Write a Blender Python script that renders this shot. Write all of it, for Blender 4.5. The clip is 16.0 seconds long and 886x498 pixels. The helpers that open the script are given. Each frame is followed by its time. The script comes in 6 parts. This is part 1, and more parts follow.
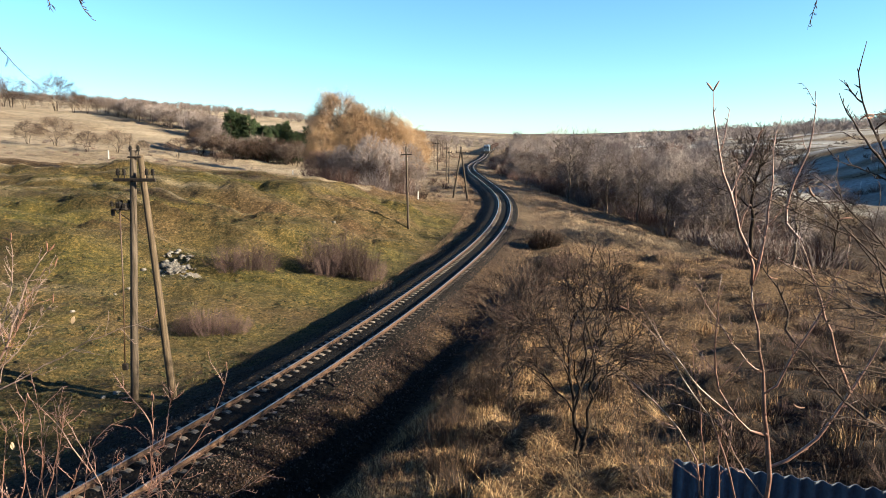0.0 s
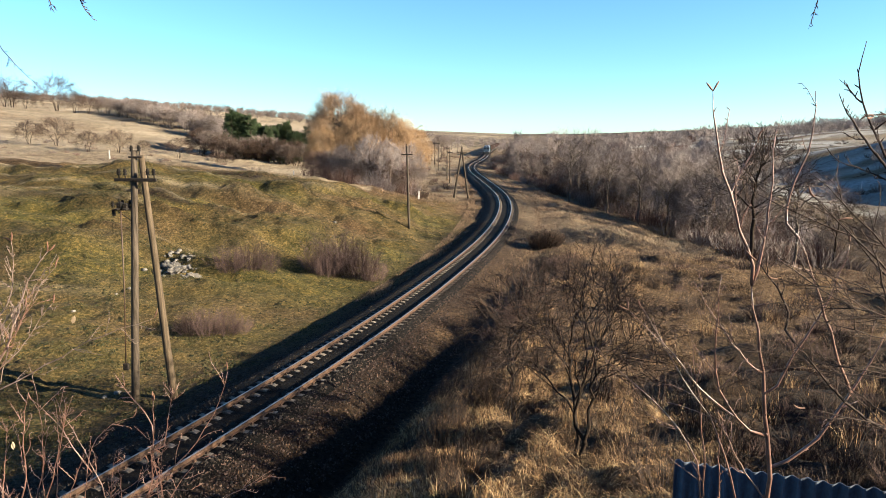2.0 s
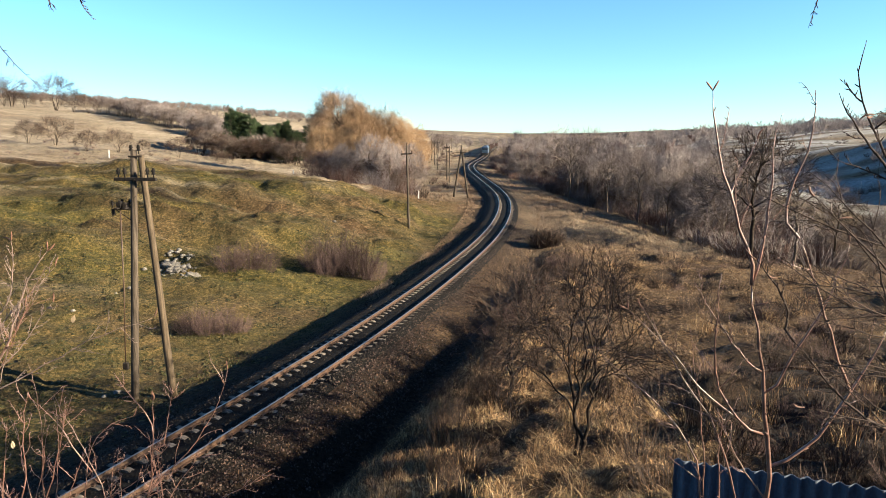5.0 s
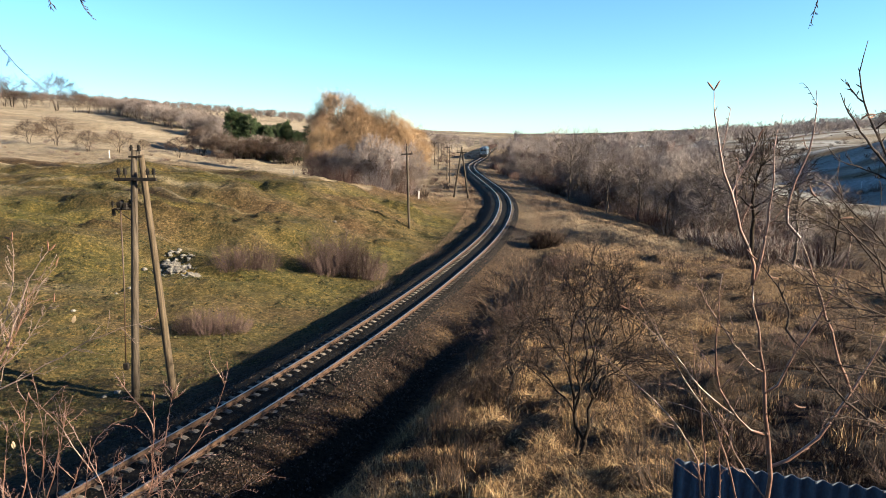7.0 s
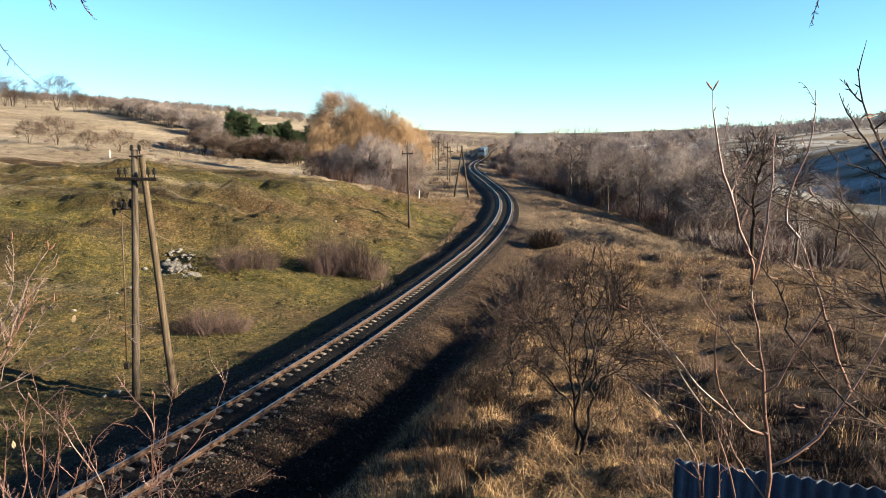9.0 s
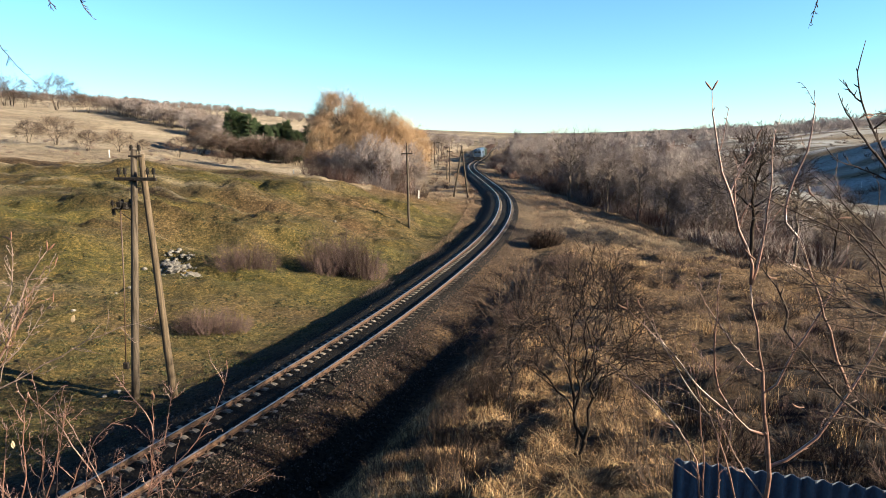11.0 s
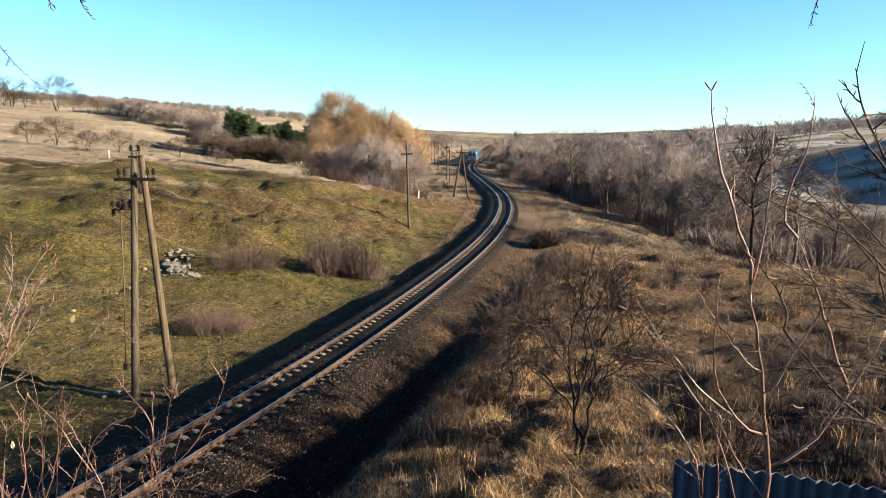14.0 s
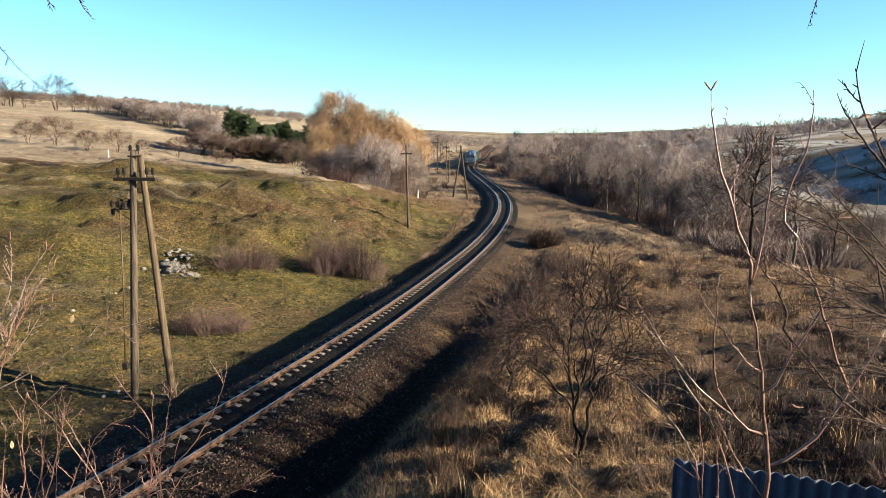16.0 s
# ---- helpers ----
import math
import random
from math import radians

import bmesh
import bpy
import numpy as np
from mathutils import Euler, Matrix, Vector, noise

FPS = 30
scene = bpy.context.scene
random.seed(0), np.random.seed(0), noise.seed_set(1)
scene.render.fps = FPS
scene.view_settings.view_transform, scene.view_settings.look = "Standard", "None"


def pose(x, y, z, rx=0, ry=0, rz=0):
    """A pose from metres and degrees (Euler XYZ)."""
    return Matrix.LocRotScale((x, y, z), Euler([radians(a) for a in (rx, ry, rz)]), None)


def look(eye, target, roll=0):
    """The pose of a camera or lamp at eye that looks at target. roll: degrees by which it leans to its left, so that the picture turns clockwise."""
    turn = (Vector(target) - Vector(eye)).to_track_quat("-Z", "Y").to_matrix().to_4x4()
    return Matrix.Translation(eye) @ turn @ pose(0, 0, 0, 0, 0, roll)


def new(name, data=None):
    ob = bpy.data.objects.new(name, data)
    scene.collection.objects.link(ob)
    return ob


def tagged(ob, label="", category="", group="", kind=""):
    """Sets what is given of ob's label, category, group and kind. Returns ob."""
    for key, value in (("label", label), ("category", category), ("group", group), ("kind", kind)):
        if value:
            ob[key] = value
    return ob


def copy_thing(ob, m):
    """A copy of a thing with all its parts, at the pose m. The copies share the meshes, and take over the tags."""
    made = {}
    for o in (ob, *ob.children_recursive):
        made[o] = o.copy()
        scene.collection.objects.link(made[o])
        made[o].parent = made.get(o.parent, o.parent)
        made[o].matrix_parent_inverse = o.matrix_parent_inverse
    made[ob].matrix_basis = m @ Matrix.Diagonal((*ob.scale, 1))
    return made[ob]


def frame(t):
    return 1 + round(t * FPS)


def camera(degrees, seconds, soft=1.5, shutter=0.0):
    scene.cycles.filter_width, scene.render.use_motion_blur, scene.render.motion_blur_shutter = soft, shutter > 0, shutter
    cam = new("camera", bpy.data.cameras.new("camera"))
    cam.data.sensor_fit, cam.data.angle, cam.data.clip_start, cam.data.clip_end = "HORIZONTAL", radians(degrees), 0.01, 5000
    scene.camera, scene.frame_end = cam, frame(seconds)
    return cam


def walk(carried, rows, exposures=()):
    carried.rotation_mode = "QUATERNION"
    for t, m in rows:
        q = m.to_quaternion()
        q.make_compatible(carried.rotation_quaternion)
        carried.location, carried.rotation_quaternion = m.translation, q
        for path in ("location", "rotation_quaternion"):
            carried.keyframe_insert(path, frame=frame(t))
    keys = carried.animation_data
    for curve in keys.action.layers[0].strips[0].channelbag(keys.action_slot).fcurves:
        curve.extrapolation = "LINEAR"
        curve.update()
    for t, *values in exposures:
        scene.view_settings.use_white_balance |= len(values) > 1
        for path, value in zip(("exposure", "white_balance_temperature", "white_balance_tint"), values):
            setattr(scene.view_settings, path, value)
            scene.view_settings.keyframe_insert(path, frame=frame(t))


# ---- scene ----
# The camera stands on the bank above the line; z = 0 is the top of the rails.
EYE_Z = 9.55
cam = camera(68.1, 16.0, soft=0.6)
SWAY = ((0.0, 0.0, 0.0), (1.0, 0.4, 0.0), (2.0, 1.3, 0.0), (3.0, 1.2, 0.0), (4.0, 0.4, -1.0), (5.2, 0.9, -1.2), (6.5, 1.3, -1.4),
        (7.5, 1.2, -0.3), (8.0, 1.2, -1.4), (9.0, 2.0, -1.4), (10.2, 1.5, -1.5), (11.5, 1.0, -1.5), (12.5, 0.8, -0.3),
        (13.0, 0.6, -1.0), (14.0, 1.0, -1.0), (14.5, 0.5, -0.1), (15.5, 0.9, -0.7), (16.0, 0.0, -1.4))
STEP = 0.0494  # degrees of sway a unit
LOOK = (2.62, 5450, 3)  # stops, kelvin, tint
walk(cam, [(t, pose(0, 0, EYE_Z, 80.07 + v * STEP, 0, h * STEP)) for t, h, v in SWAY], [(0, *LOOK), (16, *LOOK)])

# ---- world and sun ----
SUN_EL, SUN_AZ = 18.0, 105.0  # elevation, and degrees clockwise from the line of sight
world = bpy.data.worlds.new("sky")
scene.world = world
world.use_nodes = True
wn = world.node_tree
sky = wn.nodes.new("ShaderNodeTexSky")
sky.sky_type, sky.sun_disc = "NISHITA", False
sky.sun_elevation, sky.sun_rotation = radians(SUN_EL), radians(SUN_AZ)
sky.altitude, sky.air_density, sky.dust_density, sky.ozone_density = 600, 0.9, 0.2, 2.6
wn.nodes["Background"].inputs["Strength"].default_value = 0.05
tint = wn.nodes.new("ShaderNodeMix")
tint.data_type, tint.blend_type = "RGBA", "MULTIPLY"
tint.inputs[0].default_value, tint.inputs[7].default_value = 1.0, (0.67, 0.76, 0.775, 1)
wn.links.new(sky.outputs[0], tint.inputs[6])
wn.links.new(tint.outputs[2], wn.nodes["Background"].inputs["Color"])
sun_way = Vector((math.sin(radians(SUN_AZ)) * math.cos(radians(SUN_EL)), math.cos(radians(SUN_AZ)) * math.cos(radians(SUN_EL)), math.sin(radians(SUN_EL))))
sun = new("sun", bpy.data.lights.new("sun", "SUN"))
sun.data.energy, sun.data.angle, sun.data.color = 5.0, radians(0.5), (1.0, 0.755, 0.485)
sun.matrix_world = look(sun_way * 300, (0, 0, 0))


# ---- materials ----
def shader(name):
    m = bpy.data.materials.new(name)
    m.use_nodes = True
    return m, m.node_tree.nodes, m.node_tree.links, m.node_tree.nodes["Principled BSDF"]


def noise_node(m, scale, detail=4.0, rough=0.6, coords=None, stretch=None):
    n, l = m.node_tree.nodes, m.node_tree.links
    tex = n.new("ShaderNodeTexNoise")
    tex.inputs["Scale"].default_value, tex.inputs["Detail"].default_value, tex.inputs["Roughness"].default_value = scale, detail, rough
    out = coords or n.new("ShaderNodeTexCoord").outputs["Object"]
    if stretch:
        mp = n.new("ShaderNodeMapping")
        mp.inputs["Scale"].default_value = stretch
        l.new(out, mp.inputs["Vector"])
        out = mp.outputs["Vector"]
    l.new(out, tex.inputs["Vector"])
    return tex.outputs["Fac"]


def ramp(m, fac, stops):
    r = m.node_tree.nodes.new("ShaderNodeValToRGB")
    e = r.color_ramp.elements
    e[0].position, e[0].color = stops[0][0], (*stops[0][1], 1)
    e[1].position, e[1].color = stops[-1][0], (*stops[-1][1], 1)
    for p, c in stops[1:-1]:
        e.new(p).color = (*c, 1)
    m.node_tree.links.new(fac, r.inputs["Fac"])
    return r.outputs["Color"]


def mix(m, fac, a, b, blend="MIX"):
    x = m.node_tree.nodes.new("ShaderNodeMix")
    x.data_type, x.blend_type = "RGBA", blend
    for sock, v in ((x.inputs[0], fac), (x.inputs[6], a), (x.inputs[7], b)):
        if isinstance(v, (int, float)):
            sock.default_value = v
        elif isinstance(v, tuple):
            sock.default_value = (*v, 1)
        else:
            m.node_tree.links.new(v, sock)
    return x.outputs[2]


def bump(m, fac, strength, dist=0.02):
    b = m.node_tree.nodes.new("ShaderNodeBump")
    b.inputs["Strength"].default_value, b.inputs["Distance"].default_value = strength, dist
    m.node_tree.links.new(fac, b.inputs["Height"])
    m.node_tree.links.new(b.outputs["Normal"], m.node_tree.nodes["Principled BSDF"].inputs["Normal"])


def surface(name, dark, light, scale=8.0, rough=0.85, metal=0.0, grain=60.0, relief=0.4, dist=0.01, stretch=None, vary=0.25):
    """A two-scale surface: broad stains between dark and light, fine grain and relief, and a little change from piece to piece."""
    m, n, l, p = shader(name)
    broad, fine = noise_node(m, scale, 5, 0.6, stretch=stretch), noise_node(m, grain, 3, 0.65, stretch=stretch)
    col = ramp(m, broad, ((0.3, tuple(0.52 * c for c in dark)), (0.7, tuple(0.52 * c for c in light))))
    col = mix(m, 0.55, col, ramp(m, fine, ((0.25, (0.45, 0.45, 0.45)), (0.75, (1.35, 1.35, 1.35)))), "MULTIPLY")
    info = n.new("ShaderNodeObjectInfo")
    col = mix(m, vary, col, ramp(m, info.outputs["Random"], ((0.0, (0.35, 0.35, 0.35)), (1.0, (1.6, 1.6, 1.6)))), "MULTIPLY")
    l.new(col, p.inputs["Base Color"])
    p.inputs["Roughness"].default_value, p.inputs["Metallic"].default_value = rough, metal
    if rough > 0.8:
        p.inputs["Specular IOR Level"].default_value = 0.12
    bump(m, fine, relief, dist)
    return m


def stalks(name, tones, rough=0.8):
    """Grass, twigs and leaves: one tone of several for each separate blade."""
    m, n, l, p = shader(name)
    geo = n.new("ShaderNodeNewGeometry")
    col = ramp(m, geo.outputs["Random Per Island"], [(i / (len(tones) - 1), tuple(0.54 * v for v in c)) for i, c in enumerate(tones)])
    info = n.new("ShaderNodeObjectInfo")
    col = mix(m, 0.3, col, ramp(m, info.outputs["Random"], ((0.0, (0.6, 0.55, 0.5)), (1.0, (1.3, 1.3, 1.35)))), "MULTIPLY")
    l.new(col, p.inputs["Base Color"])
    p.inputs["Roughness"].default_value = rough
    p.inputs["Specular IOR Level"].default_value = 0.2
    return m


def ground_material():
    m, n, l, p = shader("ground")

    def attr(name):
        a = n.new("ShaderNodeAttribute")
        a.attribute_name = name
        return a.outputs["Fac"]
    co = n.new("ShaderNodeTexCoord").outputs["Object"]
    broad, mid, fine, tuft = noise_node(m, 0.06, 5, 0.6, co), noise_node(m, 0.5, 5, 0.65, co), noise_node(m, 5.0, 6, 0.7, co), noise_node(m, 22.0, 3, 0.6, co)
    speck, clod = noise_node(m, 5.5, 8, 0.8, co), noise_node(m, 1.3, 6, 0.7, co)
    turf = mix(m, 0.6, ramp(m, broad, ((0.35, (0.060, 0.072, 0.017)), (0.65, (0.108, 0.096, 0.028)))), ramp(m, speck, ((0.42, (0.009, 0.011, 0.003)), (0.5, (0.060, 0.052, 0.014)), (0.59, (0.21, 0.145, 0.055)))))
    turf = mix(m, 0.6, turf, ramp(m, clod, ((0.38, (0.4, 0.5, 0.4)), (0.6, (1.45, 1.25, 1.0)))), "MULTIPLY")
    turf = mix(m, 0.75, turf, ramp(m, mid, ((0.36, (0.58, 0.64, 0.6)), (0.64, (1.6, 1.52, 1.36)))), "MULTIPLY")
    # its dark specks stand in for self-shadowed gaps in the dry grass
    dry = mix(m, 0.6, ramp(m, clod, ((0.38, (0.07, 0.040, 0.018)), (0.62, (0.21, 0.132, 0.06)))), ramp(m, speck, ((0.43, (0.010, 0.006, 0.003)), (0.52, (0.09, 0.055, 0.025)), (0.62, (0.30, 0.20, 0.10)))))
    pale = mix(m, 0.5, ramp(m, clod, ((0.35, (0.18, 0.15, 0.112)), (0.65, (0.375, 0.32, 0.25)))), ramp(m, broad, ((0.35, (0.14, 0.112, 0.082)), (0.65, (0.41, 0.35, 0.265)))))
    pale = mix(m, 0.5, pale, ramp(m, speck, ((0.42, (0.45, 0.42, 0.38)), (0.58, (1.35, 1.3, 1.2)))), "MULTIPLY")
    pale = mix(m, 0.6, pale, ramp(m, mid, ((0.36, (0.7, 0.65, 0.56)), (0.6, (1.35, 1.32, 1.22)))), "MULTIPLY")
    frost = ramp(m, clod, ((0.35, (0.26, 0.27, 0.27)), (0.65, (0.62, 0.63, 0.62))))
    # near-black earth, kept this dark so it also carries shade
    soil_shade = ramp(m, speck, ((0.42, (0.004, 0.0025, 0.0015)), (0.6, (0.042, 0.025, 0.0135))))
    col = mix(m, attr("dry"), turf, dry)
    col = mix(m, attr("pale"), col, pale)
    col = mix(m, attr("soil_shade"), col, soil_shade)
    col = mix(m, attr("frost"), col, frost)
    col = mix(m, 1.0, col, (0.75, 0.75, 0.75), "MULTIPLY")
    l.new(col, p.inputs["Base Color"])
    p.inputs["Roughness"].default_value = 0.95
    p.inputs["Specular IOR Level"].default_value = 0.15
    both = n.new("ShaderNodeMath")
    both.operation = "ADD"
    l.new(fine, both.inputs[0])
    l.new(tuft, both.inputs[1])
    hummock = n.new("ShaderNodeMath")
    hummock.operation, hummock.inputs[1].default_value = "MULTIPLY_ADD", 3.0
    l.new(clod, hummock.inputs[0])
    l.new(both.outputs[0], hummock.inputs[2])
    bump(m, hummock.outputs[0], 1.0, 0.17)
    return m


GROUND = ground_material()
RAIL = surface("rusty_rail_steel", (0.05, 0.024, 0.011), (0.115, 0.058, 0.027), 3.0, 0.62, 0.1, 40, 0.3, 0.004)
RAIL_TOP = surface("worn_rail_head", (0.46, 0.35, 0.26), (0.76, 0.64, 0.52), 2.0, 0.3, 0.85, 50, 0.05, 0.0005)
CONCRETE = surface("weathered_concrete", (0.10, 0.082, 0.066), (0.32, 0.27, 0.22), 5.0, 0.9, 0, 45, 0.5, 0.006, vary=0.5)
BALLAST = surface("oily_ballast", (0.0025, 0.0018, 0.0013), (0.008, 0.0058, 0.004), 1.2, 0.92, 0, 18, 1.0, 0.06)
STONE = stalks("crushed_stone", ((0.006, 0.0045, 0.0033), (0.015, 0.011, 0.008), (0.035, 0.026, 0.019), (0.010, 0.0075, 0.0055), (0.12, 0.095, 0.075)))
POLE_WOOD = surface("tarred_pole_timber", (0.022, 0.016, 0.011), (0.15, 0.118, 0.088), 2.0, 0.85, 0, 30, 0.8, 0.012, (7, 7, 0.35))
BRACE_WOOD = surface("grey_brace_timber", (0.055, 0.04, 0.025), (0.21, 0.155, 0.10), 2.0, 0.85, 0, 30, 0.8, 0.012, (7, 7, 0.35))
DARK_IRON = surface("dark_iron", (0.015, 0.012, 0.010), (0.05, 0.04, 0.033), 10, 0.85, 0.0)
GLAZE = surface("dark_glazed_insulator", (0.010, 0.008, 0.007), (0.03, 0.024, 0.02), 10, 0.85, 0)
CHALK = surface("white_chalk_rock", (0.15, 0.132, 0.108), (0.34, 0.305, 0.26), 7.0, 0.95, 0, 40, 0.6, 0.02)
WHITE = surface("weathered_white_paint", (0.60, 0.58, 0.54), (0.82, 0.80, 0.77), 6, 0.7)
BARK = surface("dark_bark", (0.022, 0.015, 0.010), (0.075, 0.05, 0.034), 6, 0.9, 0, 40, 0.8, 0.02, (3, 3, 0.6))
PALE_BARK = surface("grey_bark", (0.09, 0.068, 0.052), (0.22, 0.17, 0.13), 4, 0.9, 0, 40, 0.7, 0.02, (3, 3, 0.6))
WILLOW_BARK = surface("willow_bark", (0.10, 0.07, 0.045), (0.24, 0.18, 0.12), 4, 0.9, 0, 40, 0.7, 0.02, (3, 3, 0.6))
TWIG = stalks("dark_bare_twigs", ((0.015, 0.010, 0.008), (0.055, 0.035, 0.024), (0.17, 0.106, 0.068)))
GREY_TWIG = stalks("grey_brown_bare_twigs", ((0.19, 0.158, 0.146), (0.33, 0.272, 0.252), (0.45, 0.38, 0.355)))
RED_TWIG = stalks("reddish_bare_twigs", ((0.075, 0.042, 0.033), (0.14, 0.083, 0.066), (0.21, 0.132, 0.106)))
WILLOW_TWIG = stalks("golden_willow_twigs", ((0.25, 0.15, 0.075), (0.37, 0.235, 0.12), (0.47, 0.32, 0.18)))
HOLLOW_TWIG = stalks("purple_brown_bare_twigs", ((0.055, 0.034, 0.03), (0.105, 0.066, 0.057), (0.17, 0.112, 0.096)))
PALE_WILLOW = stalks("pale_willow_twigs", ((0.20, 0.13, 0.08), (0.33, 0.215, 0.125), (0.42, 0.285, 0.17)))
NEEDLE = stalks("pine_needles", ((0.022, 0.036, 0.015), (0.045, 0.068, 0.025), (0.085, 0.115, 0.042)))
DRY_GRASS = stalks("dry_grass_blades", ((0.04, 0.02, 0.010), (0.23, 0.13, 0.054), (0.66, 0.41, 0.185), (1.0, 0.74, 0.41)))
TURF = stalks("short_turf_blades", ((0.03, 0.038, 0.009), (0.066, 0.066, 0.016), (0.10, 0.085, 0.028), (0.155, 0.12, 0.048)))
BROWN_GRASS = stalks("faded_brown_grass", ((0.12, 0.076, 0.046), (0.27, 0.182, 0.115), (0.42, 0.30, 0.20)))
TUFT = stalks("dark_turf_tufts", ((0.012, 0.015, 0.004), (0.03, 0.034, 0.009), (0.065, 0.056, 0.018), (0.14, 0.10, 0.04)))
REED = stalks("dark_dead_reeds", ((0.032, 0.018, 0.011), (0.10, 0.058, 0.033), (0.23, 0.138, 0.078)))
TAN_STONE = stalks("tan_gravel", ((0.02, 0.014, 0.011), (0.06, 0.038, 0.029), (0.125, 0.078, 0.06), (0.035, 0.023, 0.018), (0.18, 0.13, 0.105)))
BROWN_TWIG = stalks("brown_bare_twigs", ((0.115, 0.089, 0.076), (0.21, 0.167, 0.146), (0.32, 0.26, 0.234)))


# ---- the lie of the land ----
def spline(nodes):
    """A natural cubic through (y, x) nodes, straight beyond its ends."""
    ys, xs = (np.array(v, float) for v in zip(*nodes))
    h, n = np.diff(ys), len(ys)
    a, b = np.eye(n), np.zeros(n)
    for i in range(1, n - 1):
        a[i, i - 1:i + 2] = h[i - 1], 2 * (h[i - 1] + h[i]), h[i]
        b[i] = 6 * ((xs[i + 1] - xs[i]) / h[i] - (xs[i] - xs[i - 1]) / h[i - 1])
    k = np.linalg.solve(a, b)

    def at(y):
        y = np.asarray(y, float)
        q = np.clip(y, ys[0], ys[-1])
        i = np.clip(np.searchsorted(ys, q) - 1, 0, n - 2)
        s, r = q - ys[i], ys[i + 1] - q
        v = (k[i] * r ** 3 + k[i + 1] * s ** 3) / (6 * h[i]) + (xs[i] / h[i] - k[i] * h[i] / 6) * r + (xs[i + 1] / h[i] - k[i + 1] * h[i] / 6) * s
        lo, hi = (xs[1] - xs[0]) / h[0] - h[0] * k[1] / 6, (xs[-1] - xs[-2]) / h[-1] + h[-1] * k[-2] / 6
        return v + lo * np.minimum(y - ys[0], 0) + hi * np.maximum(y - ys[-1], 0)
    return at


track_x = spline(((0, -15.9), (16, -9.43), (25, -5.98), (35, -2.62), (45, 0.28), (60, 4.0), (80, 7.4), (100, 9.1), (125, 9.05), (150, 8.3),
                  (180, 7.8), (205, 8.7), (240, 12.5), (290, 18.2), (335, 22.0), (400, 28.8), (500, 40.5), (600, 52.5)))


def lattice(ix, iy, seed):
    v = np.sin(ix * 127.1 + iy * 311.7 + seed * 74.7) * 43758.5453
    return v - np.floor(v)


def vnoise(x, y, seed=0):
    """Smooth noise from -1 to 1 with hills one unit across."""
    ix, iy = np.floor(x), np.floor(y)
    fx, fy = x - ix, y - iy
    fx, fy = fx * fx * (3 - 2 * fx), fy * fy * (3 - 2 * fy)
    a, b, c, d = lattice(ix, iy, seed), lattice(ix + 1, iy, seed), lattice(ix, iy + 1, seed), lattice(ix + 1, iy + 1, seed)
    return 2 * (a + (b - a) * fx + (c - a) * fy + (a - b - c + d) * fx * fy) - 1


def fbm(x, y, seed=0):
    return vnoise(x, y, seed) + 0.5 * vnoise(x * 2.1, y * 2.1, seed + 1) + 0.25 * vnoise(x * 4.3, y * 4.3, seed + 2)


# Heights beside the line: how far to its side, for several stations along the valley.
STATION = np.array([-60, 0, 8, 14, 25, 45, 65, 85, 110, 180, 300, 450, 900, 3000.])
LEFT = np.array([3, 6, 12, 20, 35, 60, 110, 220, 450, 2500.])
LEFT_Z = np.array([
    [-1.2, -1.2, -1, -.8, 0, 2, 6, 14, 30, 30], [-1.2, -1.2, -1, -.8, 0, 2, 6, 14, 30, 30], [-1.2, -1.3, -1, -.8, 0, 2, 6, 14, 30, 30],
    [-1.1, -1.5, -1.3, -1, 0, 2, 6, 14, 30, 30], [-1.1, -1.5, -1.4, -1, -.2, 2, 7, 17, 34, 34], [-1.1, -1.5, -1.0, .3, 1.6, 3.2, 8, 18, 34, 34],
    [-1.0, -1.3, .1, 2.3, 4.3, 5.2, 8.5, 18, 34, 34], [-.8, -.8, .8, 3.1, 5.2, 6.2, 8.8, 18, 34, 34], [-.7, -.7, -.7, -.4, 1.6, 5.4, 8.4, 19, 34, 34],
    [-.7, -.9, -.6, 0, 1.0, 1.8, 8.6, 20, 36, 36], [-.8, -.6, -.4, 0, 1, 4, 12, 22, 36, 38], [-.8, -.6, -.2, 0, 2, 8, 19, 28, 44, 44],
    [-.8, 0, 0, 0, 1, 2, 6, 12, 28, 36], [10, 10, 10, 10, 10, 11, 13, 17, 26, 36]], float)
RIGHT = np.array([1.7, 3.2, 4.6, 6.5, 9, 14, 25, 45, 80, 140, 260, 500, 2500.])
